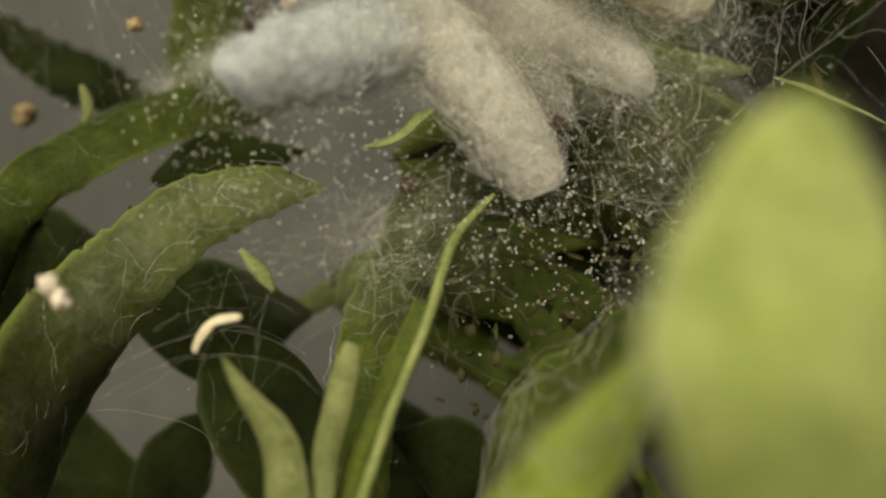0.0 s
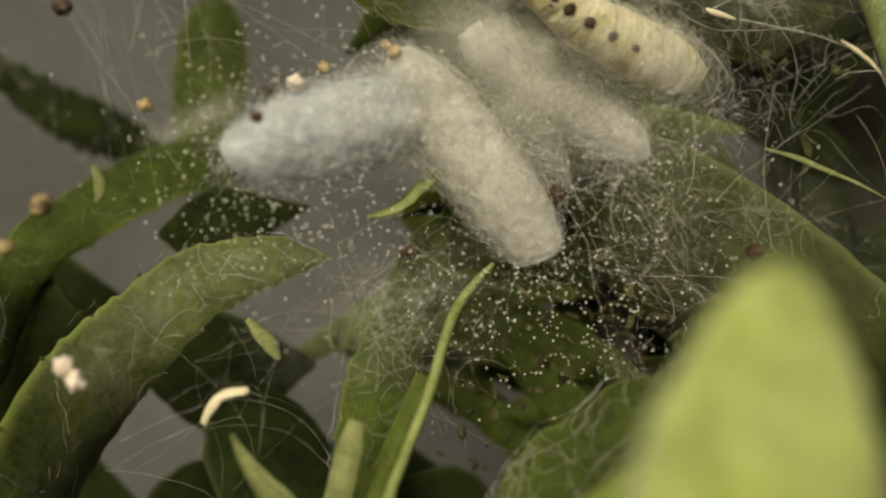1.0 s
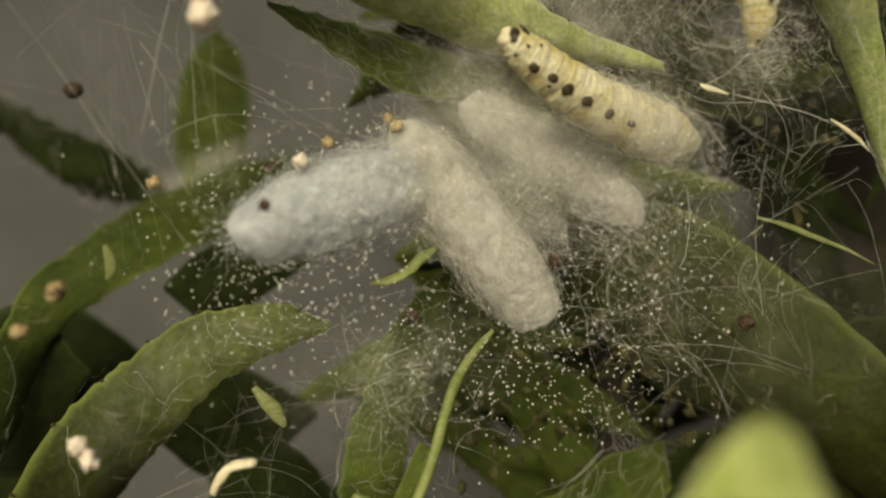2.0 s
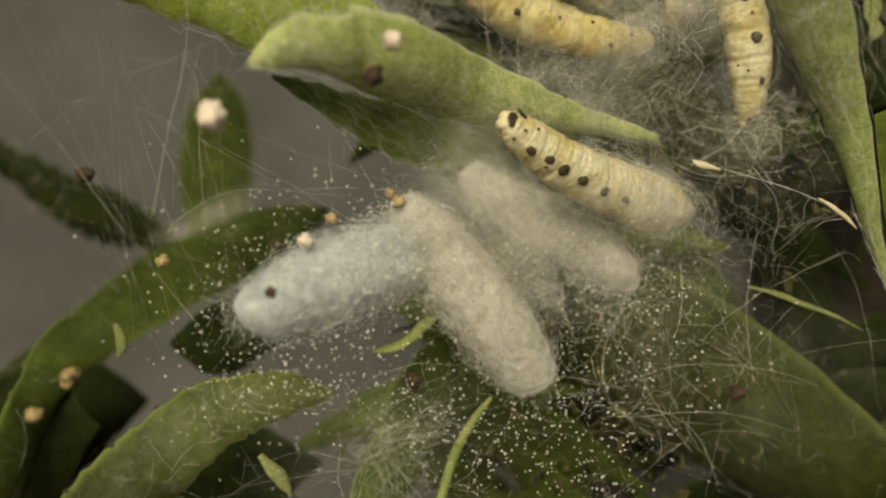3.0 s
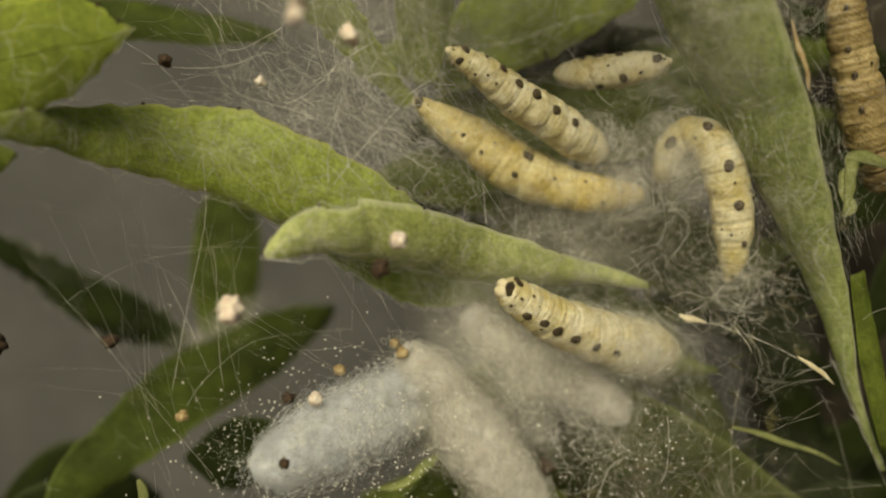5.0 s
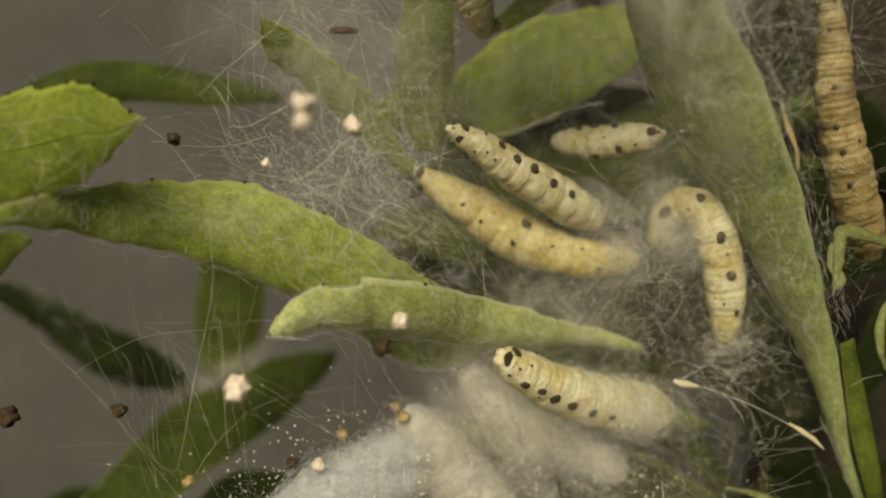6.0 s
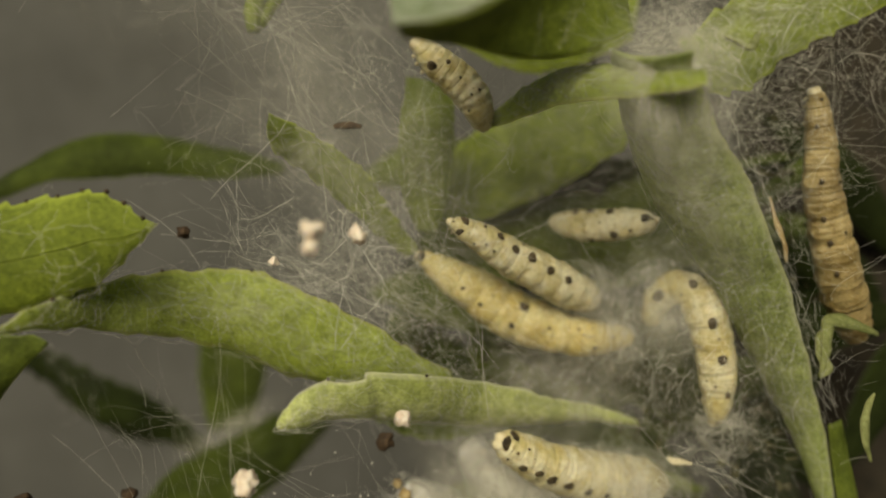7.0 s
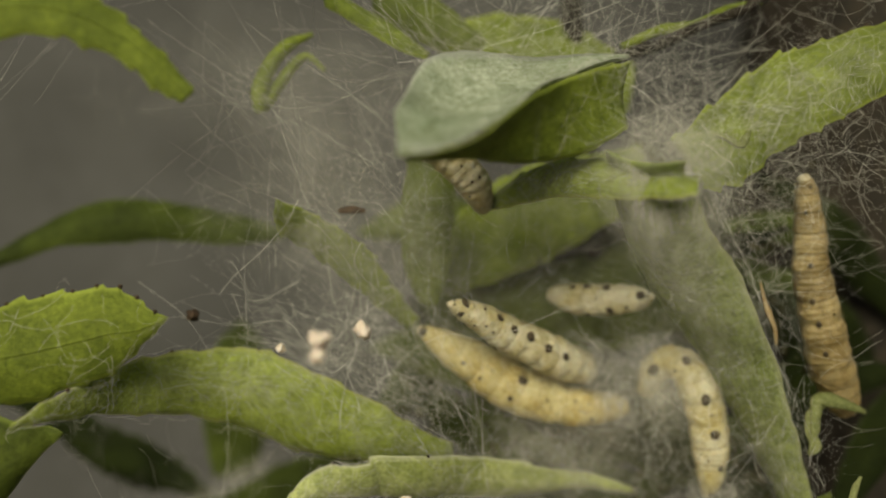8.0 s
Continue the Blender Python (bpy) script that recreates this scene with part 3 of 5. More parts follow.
    leaf(S, [(-30.1, 36.3, 38.0), (-26.3, 36.3, 39.0), (-23.6, 36.3, 39.4), (-21.4, 36.3, 39.6), (-19.8, 36.6, 38.6), (-18.1, 36.7, 37.7)], [(-30.6, 37.1, 31.9), (-27.8, 37.1, 32.0), (-24.7, 37.1, 32.9), (-21.8, 37.1, 34.0), (-20.4, 37.0, 35.3), (-18.1, 36.7, 37.6)], LEAF, 0.1, 6, 0.45, seed=13, midrib=True, silk=40, tips=7)
    leaf(S, [(-28.7, 35.8, 31.6), (-26.7, 35.8, 30.9), (-25.4, 35.8, 30.9), (-24.5, 35.8, 30.5)], [(-29.4, 36.9, 24.6), (-27.7, 36.9, 27.1), (-26.2, 36.3, 28.8), (-24.6, 35.8, 30.2)], LEAF_DULL, 0.1, seed=14, nu=24)
    # long upright blade
    leaf(S, [(9.8, 36.2, 48.5), (10.6, 38.0, 47.1), (11.9, 41.0, 44.6), (14.1, 43.5, 40.5), (16.8, 45.0, 37.0), (20.0, 46.5, 33.4), (22.3, 47.5, 29.6), (24.9, 48.0, 25.2), (27.3, 48.5, 20.8), (29.8, 49.0, 14.6), (32.7, 49.5, 8.2)],
         [(13.6, 32.0, 47.4), (13.9, 33.0, 46.6), (15.7, 35.0, 44.0), (17.9, 37.0, 41.7), (20.0, 38.5, 39.1), (22.1, 40.0, 35.6), (24.2, 42.0, 31.5), (26.6, 44.5, 26.5), (28.5, 46.5, 22.1), (30.8, 48.5, 13.9), (33.1, 49.5, 8.2)], LEAF_SILKY, 0.16, seed=15, silk=320, film=0.5)
    leaf(S, [(28.6, 46.2, 23.0), (29.4, 46.8, 19.5), (30.4, 47.3, 15.1), (32.1, 48.4, 10.0)], [(29.6, 46.2, 23.4), (30.7, 46.8, 19.9), (31.9, 47.3, 15.5), (33.0, 48.4, 10.0)], LEAF_DULL, 0.2, seed=16, nu=24)
    leaf(S, [(-12.7, 43.3, 45.8), (-10.2, 45.0, 44.7), (-8.0, 46.5, 43.3), (-6.0, 48.0, 41.5), (-4.4, 49.5, 39.0), (-2.3, 51.0, 36.1)],
         [(-12.9, 43.5, 44.7), (-12.6, 45.0, 43.2), (-10.5, 46.5, 41.6), (-8.2, 48.0, 39.7), (-6.2, 49.5, 37.9), (-3.2, 51.0, 35.4)], LEAF, 0.15, 8, seed=17, silk=90, film=0.6)
    leaf(S, [(-43.0, 60.5, 41.6), (-36.8, 60.5, 45.2), (-31.6, 60.5, 46.7), (-25.4, 60.5, 46.3), (-20.2, 60.5, 45.3), (-15.0, 60.5, 44.0)], [(-43.0, 60.5, 40.0), (-36.2, 59.4, 42.1), (-31.1, 59.4, 42.5), (-25.0, 59.4, 42.8), (-19.9, 59.4, 42.5), (-15.0, 60.5, 43.0)], LEAF_SHADE, 0.2, seed=18)
    leaf(S, [(3.1, 46.8, 46.1), (5.3, 44.5, 47.6), (7.4, 42.0, 48.4), (9.7, 39.5, 48.4), (11.4, 37.0, 47.8), (13.0, 35.0, 46.8), (14.7, 33.0, 46.3)],
         [(3.2, 45.5, 45.1), (5.5, 42.5, 45.5), (7.7, 39.0, 45.6), (9.4, 36.2, 45.4), (11.1, 34.2, 45.2), (12.6, 32.4, 45.1), (14.1, 31.4, 45.4)], LEAF_BRIGHT, 0.18, 5, seed=19, silk=160, film=0.5)
    leaf(S, [(-3.2, 51.2, 50.0), (-3.8, 50.6, 45.9), (-3.6, 50.6, 40.9), (-2.3, 51.2, 37.4)], [(0.4, 50.0, 48.9), (0.6, 50.0, 44.9), (0.2, 50.0, 40.9), (-0.9, 50.6, 37.4)], LEAF_DULL, 0.15, seed=20, nu=28, silk=60, film=0.6)
    leaf(S, [(-1.0, 58.0, 38.5), (0.0, 58.0, 43.6), (3.1, 58.0, 47.1), (7.2, 58.0, 49.6), (11.8, 58.0, 50.6), (18.0, 58.0, 51.4)],
         [(-0.2, 57.0, 37.8), (4.1, 57.0, 39.0), (8.6, 57.0, 40.8), (12.7, 57.0, 43.1), (16.2, 57.0, 45.6), (18.3, 57.0, 48.7)], LEAF, 0.12, 6, seed=39, silk=160, film=0.35)
    # broad olive leaves behind the caterpillars, the lower one darkened for shade
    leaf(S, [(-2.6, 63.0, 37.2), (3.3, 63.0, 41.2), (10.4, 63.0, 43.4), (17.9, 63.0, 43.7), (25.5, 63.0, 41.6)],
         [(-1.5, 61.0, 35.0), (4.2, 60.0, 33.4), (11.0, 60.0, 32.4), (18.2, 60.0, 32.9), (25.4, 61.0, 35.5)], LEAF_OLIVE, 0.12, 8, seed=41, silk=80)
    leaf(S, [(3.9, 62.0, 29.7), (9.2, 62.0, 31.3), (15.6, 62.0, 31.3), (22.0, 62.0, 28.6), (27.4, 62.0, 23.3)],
         [(4.8, 60.0, 26.7), (8.9, 60.0, 24.6), (15.2, 60.0, 22.5), (20.9, 60.0, 20.4), (26.6, 60.0, 19.4)], LEAF_OLIVE_SHADE, 0.12, 8, seed=42, silk=80)
    leaf(S, [(-1.0, 60.0, 62.8), (4.7, 60.0, 64.4), (11.6, 60.0, 63.4), (17.9, 60.0, 59.7)],
         [(0.0, 58.0, 55.4), (5.1, 58.0, 52.4), (10.7, 58.0, 52.2), (16.8, 58.0, 55.0)], LEAF, 0.12, 5, seed=43, silk=60)
    # pale folded leaf near the top
    leaf(S, [(-3.2, 28.6, 49.4), (-1.6, 34.1, 53.7), (1.9, 37.4, 54.9), (5.8, 39.0, 55.3), (9.3, 39.6, 55.4), (12.2, 40.0, 55.5)], [(-2.9, 24.8, 46.7), (-1.0, 25.3, 47.1), (1.6, 27.0, 48.5), (4.3, 30.2, 50.9), (7.7, 34.6, 53.2), (12.3, 39.9, 55.3)], LEAF_PALE, -0.1, seed=21, silk=60)
    leaf(S, [(-2.8, 24.9, 46.6), (-1.0, 25.4, 46.9), (1.6, 27.1, 48.4), (4.3, 30.4, 50.7), (7.7, 34.8, 53.0), (12.2, 39.9, 55.1)], [(-2.5, 27.0, 46.7), (-0.1, 29.7, 47.2), (2.7, 33.0, 47.3), (6.0, 35.2, 47.5), (9.1, 36.3, 48.6), (11.6, 37.9, 50.1)], LEAF, 0.12, seed=22, midrib=True, silk=60)
    leaf(S, [(14.8, 38.5, 49.4), (19.0, 39.6, 53.0), (22.6, 40.7, 55.7), (25.1, 41.8, 56.6), (28.7, 42.4, 57.9), (35.2, 42.9, 60.0)], [(16.5, 37.9, 46.1), (19.3, 38.2, 46.6), (21.7, 38.5, 48.5), (24.6, 39.0, 50.2), (28.0, 39.6, 51.9), (33.4, 40.1, 54.8)], LEAF, 0.12, 7, 0.5, seed=23, silk=220, tips=4, film=0.5)
    leaf(S, [(-27.4, 30.8, 57.3), (-22.4, 30.8, 56.6), (-19.5, 30.8, 55.9), (-17.9, 30.8, 54.4), (-16.5, 31.1, 53.2), (-14.7, 31.1, 51.0)], [(-27.1, 30.2, 53.4), (-23.4, 30.2, 54.0), (-20.9, 30.2, 53.4), (-18.3, 30.2, 52.4), (-16.7, 30.5, 51.0), (-15.4, 30.8, 50.3)], LEAF, 0.15, 6, seed=24, midrib=True)
    tube("shoot", S, [(-15.1, 48.9, 53.0), (-15.1, 48.9, 54.8), (-14.3, 48.9, 56.8), (-12.9, 48.9, 58.4), (-10.9, 48.9, 59.3)], [0.5, 0.75, 0.6, 0.5, 0.2], LEAF, 8, 24)
    tube("shoot", S, [(-14.8, 49.2, 53.5), (-13.7, 49.5, 55.4), (-12.5, 49.5, 57.0), (-11.4, 49.5, 57.7), (-10.0, 49.5, 56.5)], [0.4, 0.5, 0.4, 0.3, 0.15], LEAF, 8, 24)
    leaf(S, [(-10.4, 47.3, 62.9), (-6.8, 47.3, 60.9), (-4.2, 47.3, 59.4), (-1.5, 46.8, 57.3)], [(-9.6, 46.8, 60.9), (-6.8, 46.8, 59.2), (-4.1, 46.2, 57.5), (-1.7, 46.2, 56.7)], LEAF, 0.2, seed=25, nu=24)
    leaf(S, [(-6.4, 52.8, 66.3), (-2.6, 52.2, 64.2), (0.3, 52.2, 62.3), (3.2, 51.7, 59.7)], [(-6.4, 52.2, 62.2), (-3.5, 52.2, 60.3), (-0.1, 51.7, 58.5), (2.7, 51.7, 58.3)], LEAF_DULL, 0.2, seed=26, nu=24)
    tube("twig", S, [(12.2, 43.4, 56.1), (16.1, 44.0, 57.6), (19.6, 44.5, 59.2), (22.8, 45.1, 60.6), (26.1, 45.7, 63.0)], [0.5, 0.45, 0.4, 0.45, 0.4], BARK, 8, 24, 0.4)
    tube("twig", S, [(13.0, 45.1, 57.4), (16.0, 45.1, 58.7), (18.6, 45.1, 59.1), (21.1, 45.1, 60.2), (23.5, 45.1, 60.8)], [0.3, 0.4, 0.4, 0.45, 0.25], LEAF, 8, 24, 0.3)
    # wide leaf sunk in the web, turned downwards, its shade put into the olive
    leaf(S, [(13.4, 55.0, 13.6), (17.5, 54.5, 12.3), (21.1, 53.9, 10.2), (25.4, 53.3, 7.2), (29.3, 52.8, 4.0), (33.9, 52.2, -0.5), (39.7, 52.2, -7.0)], [(9.9, 59.4, 7.7), (12.8, 60.0, 2.2), (16.9, 60.0, -2.0), (22.0, 60.0, -4.8), (28.3, 59.4, -7.9), (35.4, 58.8, -12.4), (41.8, 58.8, -17.9)], LEAF_OLIVE_SHADE, 0.12, seed=27, silk=70)
    # leaves far behind, several added, with the lack of light put into near-black greens
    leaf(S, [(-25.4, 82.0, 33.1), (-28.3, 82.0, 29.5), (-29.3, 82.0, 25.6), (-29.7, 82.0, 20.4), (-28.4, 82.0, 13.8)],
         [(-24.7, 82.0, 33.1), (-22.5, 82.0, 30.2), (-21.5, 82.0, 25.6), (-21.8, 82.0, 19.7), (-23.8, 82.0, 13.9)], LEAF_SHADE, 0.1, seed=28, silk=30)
    leaf(S, [(-53.0, 77.0, 28.4), (-46.4, 77.0, 25.4), (-40.4, 77.0, 21.8), (-34.3, 77.0, 19.4), (-29.5, 77.0, 16.3), (-22.6, 74.2, 11.7)], [(-53.1, 77.0, 23.0), (-46.4, 77.0, 20.3), (-41.0, 77.0, 16.3), (-35.6, 77.0, 13.9), (-30.7, 77.0, 12.7), (-23.8, 74.2, 10.2)], LEAF_DEEP_SHADE, 0.15, 16, 0.9, seed=29, silk=60)
    leaf(S, [(-46.2, 68.8, -10.2), (-40.1, 68.8, -10.7), (-34.0, 68.8, -12.7), (-26.8, 68.8, -16.3)], [(-46.2, 68.8, -26.5), (-40.1, 68.8, -26.5), (-34.0, 68.8, -27.6), (-26.8, 68.8, -26.5)], LEAF_DEEP_SHADE, 0.1, seed=36)
    leaf(S, [(-14.5, 68.8, -13.2), (-9.4, 68.8, -12.7), (-3.3, 68.8, -13.2), (3.9, 68.8, -14.8)], [(-15.5, 68.8, -26.5), (-9.4, 68.8, -27.6), (-3.3, 68.8, -28.6), (4.9, 68.8, -27.6)], LEAF_DEEP_SHADE, 0.1, seed=37)
    leaf(S, [(-46.1, 71.5, 3.4), (-40.6, 71.5, 4.5), (-35.7, 71.5, 4.0), (-29.7, 71.5, 1.2)], [(-46.1, 71.5, -8.6), (-40.7, 71.5, -9.7), (-35.2, 71.5, -8.6), (-29.2, 71.5, -4.2)], LEAF_DEEP_SHADE, 0.1, seed=38)
    leaf(S, [(-45.9, 66.0, 0.5), (-38.5, 66.0, 0.0), (-34.6, 66.0, 0.0), (-31.6, 66.0, -1.9)], [(-45.9, 66.0, -9.8), (-38.5, 66.0, -9.8), (-34.1, 66.0, -8.3), (-31.4, 66.0, -2.9)], LEAF_DEEP_SHADE, 0.1, seed=30)
    leaf(S, [(-19.8, 66.0, -12.2), (-24.3, 66.0, -15.2), (-27.2, 66.0, -19.1), (-29.2, 66.0, -25.0)], [(-18.9, 66.0, -14.7), (-19.8, 66.0, -19.6), (-21.8, 66.0, -23.5), (-23.8, 66.0, -27.4)], LEAF_DEEP_SHADE, 0.1, seed=31)
    leaf(S, [(-4.2, 60.5, -13.5), (-0.2, 60.5, -13.0), (3.4, 60.5, -14.4), (7.0, 60.5, -18.0)], [(-4.2, 60.5, -16.2), (-1.1, 60.5, -19.8), (3.0, 60.5, -22.9), (7.0, 60.5, -24.3)], LEAF_DEEP_SHADE, 0.1, seed=32)
    leaf(S, [(-23.9, 61.6, 7.2), (-20.2, 60.5, 9.1), (-16.5, 60.5, 9.6), (-11.1, 61.6, 8.7)], [(-23.0, 60.5, 4.0), (-19.8, 60.5, 2.8), (-16.0, 60.5, 4.0), (-11.1, 61.6, 7.2)], LEAF_DEEP_SHADE, 0.1, seed=33)
    leaf(S, [(-41.3, 58.3, 4.9), (-35.2, 58.3, 4.9), (-31.4, 58.3, 3.5), (-28.4, 58.3, 0.1)], [(-42.2, 59.4, -11.3), (-35.9, 59.4, -10.4), (-32.1, 59.4, -7.4), (-28.4, 58.3, -1.8)], LEAF_DEEP_SHADE, 0.1, seed=34)
    leaf(S, [(-26.0, 63.2, -3.0), (-22.1, 63.2, -1.0), (-17.2, 63.2, -1.0), (-10.9, 63.2, -3.0)], [(-26.0, 63.2, -8.8), (-21.6, 63.2, -10.8), (-16.7, 63.2, -10.8), (-10.9, 63.2, -7.8)], LEAF_DEEP_SHADE, 0.1, seed=35)
    # added leaves fill the shrub's inside; its shade is in their dark greens
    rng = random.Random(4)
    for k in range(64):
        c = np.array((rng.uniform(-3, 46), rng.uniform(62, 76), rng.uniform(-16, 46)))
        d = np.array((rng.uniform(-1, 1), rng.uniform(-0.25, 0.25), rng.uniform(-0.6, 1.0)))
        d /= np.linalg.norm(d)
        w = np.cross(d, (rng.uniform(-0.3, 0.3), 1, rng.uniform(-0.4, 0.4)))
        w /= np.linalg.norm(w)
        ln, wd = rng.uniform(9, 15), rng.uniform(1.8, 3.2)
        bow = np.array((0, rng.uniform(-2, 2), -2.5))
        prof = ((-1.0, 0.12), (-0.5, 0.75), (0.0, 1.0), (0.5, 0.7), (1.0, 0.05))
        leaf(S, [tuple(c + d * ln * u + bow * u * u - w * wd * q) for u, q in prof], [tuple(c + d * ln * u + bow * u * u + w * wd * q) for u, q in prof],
             (LEAF_DEEP_SHADE, LEAF_SHADE, LEAF_DEEP_SHADE, LEAF_DEEP_SHADE)[k % 4] if c[0] > 24 else (LEAF_DEEP_SHADE, LEAF_SHADE, LEAF_DULL, LEAF_SHADE)[k % 4], 0.15, 8, seed=200 + k, nu=26, nv=7)


shrub_parts()


# ---- caterpillars ----
def caterpillar(spine, radii, skin, label, up=(0, -0.6, 0.8), segs=10, head_dark=True, seed=0, bands=0.06, marks=()):
    """A ringed larva along its spine, head first: body, head capsule and short legs. marks: dark spots as (share of the length, angle round it, radius)."""
    rng = random.Random(seed)
    th = thing("caterpillar", spine[len(spine) // 2], label, "caterpillar", "caterpillars in the web")
    o = world_origin(th)
    n, sides = segs * 14 + 1, 30
    P = spline(spine, n)
    R = [r[0] for r in spline([(r,) for r in radii], n)]
    U0 = np.array(up, float)
    frames_, verts, faces, uvs = [], [], [], []
    for i in range(n):
        t = P[min(i + 1, n - 1)] - P[max(i - 1, 0)]
        t /= np.linalg.norm(t)
        s = np.cross(t, U0)
        s /= np.linalg.norm(s)
        u = np.cross(s, t)
        ph = (i / (n - 1) * segs) % 1.0
        k_seg = int(i / (n - 1) * segs)
        ring = 1 - bands * (1 - min(1, math.sin(math.pi * ph) ** 0.7)) - bands * 0.2 * (math.exp(-((ph - 0.62) / 0.06) ** 2) + math.exp(-((ph - 0.3) / 0.05) ** 2))
        ring += 0.007 * math.sin(i * 2.1) * math.sin(i * 0.37) + 0.005 * math.sin(i * 1.3 + 1)
        frames_.append((P[i], t, s, u, R[i]))
        for j in range(sides):
            a = 2 * math.pi * j / sides
            side = 1 + 0.05 * math.cos(2 * a) ** 6 * math.sin(math.pi * ph) ** 2 + 0.02 * math.sin(3 * a + k_seg * 1.7)
            q = P[i] + (s * math.cos(a) + u * math.sin(a)) * R[i]
            r = R[i] * ring * side * (1 + 0.06 * rough_dir(seed, q, 0.9) + 0.07 * rough_dir(seed + 5, q, 2.4) + 0.03 * rough_dir(seed + 8, q, 5.0))
            verts.append(P[i] + (s * math.cos(a) + u * math.sin(a) * 0.94) * r)
            uvs.append((i / n, j / sides))
    for i in range(n - 1):
        for j in range(sides):
            a, b = i * sides + j, i * sides + (j + 1) % sides
            faces.append((a, b, b + sides, a + sides))
    faces.append(tuple(range(sides))[::-1])
    faces.append(tuple(range((n - 1) * sides, n * sides)))
    place("body", mesh_of("body", verts, faces, skin, o, uvs), th)

    def blob(name, c, ax, ay, az, size, mat, lumps=0.1, sub=2):
        bm = bmesh.new()
        bmesh.ops.create_icosphere(bm, subdivisions=sub, radius=1.0)
        vs = []
        for v in bm.verts:
            k = 1 + lumps * noise.noise(v.co * 2.0 + Vector((seed * 3.1 + c[0], c[1], c[2])))
            vs.append(np.array(c) + (ax * v.co.x * size[0] + ay * v.co.y * size[1] + az * v.co.z * size[2]) * k)
        fs = [tuple(v.index for v in f.verts) for f in bm.faces]
        bm.free()
        return place(name, mesh_of(name, vs, fs, mat, o), th)

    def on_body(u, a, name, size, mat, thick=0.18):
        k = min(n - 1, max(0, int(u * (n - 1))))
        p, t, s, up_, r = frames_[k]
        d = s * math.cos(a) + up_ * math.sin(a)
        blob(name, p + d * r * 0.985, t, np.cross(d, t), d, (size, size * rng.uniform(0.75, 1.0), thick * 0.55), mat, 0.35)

    p, t, s, u, r = frames_[0]
    h = r
    hd = p - t * h * 0.05
    for sg in (-1, 1):
        blob("head_lobe", hd + s * sg * h * 0.34 - u * h * 0.1, t, s, u, (h * 0.7, h * 0.6, h * 0.75), HEAD, 0.2)
        if head_dark:
            q, t1, s1, u1, r1 = frames_[int(0.035 * n)]
            d = s1 * sg * 0.5 + u1 * 0.86
            blob("head_patch", q + d * r1 * 0.92, t1, np.cross(d, t1), d, (r1 * 0.3, r1 * 0.24, 0.1), SPOT, 0.45)
        for k in range(3):
            on_body(0.07 + 0.07 * k, -math.pi / 2 + sg * 0.5, "true_leg", r * 0.22, HEAD, 0.3)
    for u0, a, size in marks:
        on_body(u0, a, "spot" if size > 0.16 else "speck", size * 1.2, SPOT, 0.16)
    for k in range(segs * 5):
        u0, a = (k // 5 + 0.5 + rng.uniform(-0.35, 0.35)) / segs, rng.uniform(0, 2 * math.pi)
        on_body(u0, a, "speck", rng.uniform(0.025, 0.055), SPOT, 0.08)
    p, t, s, u, r = frames_[-1]
    blob("tail_plate", p, t, s, u, (r * 0.7, r * 0.9, r * 0.85), skin, 0.15)
    return th


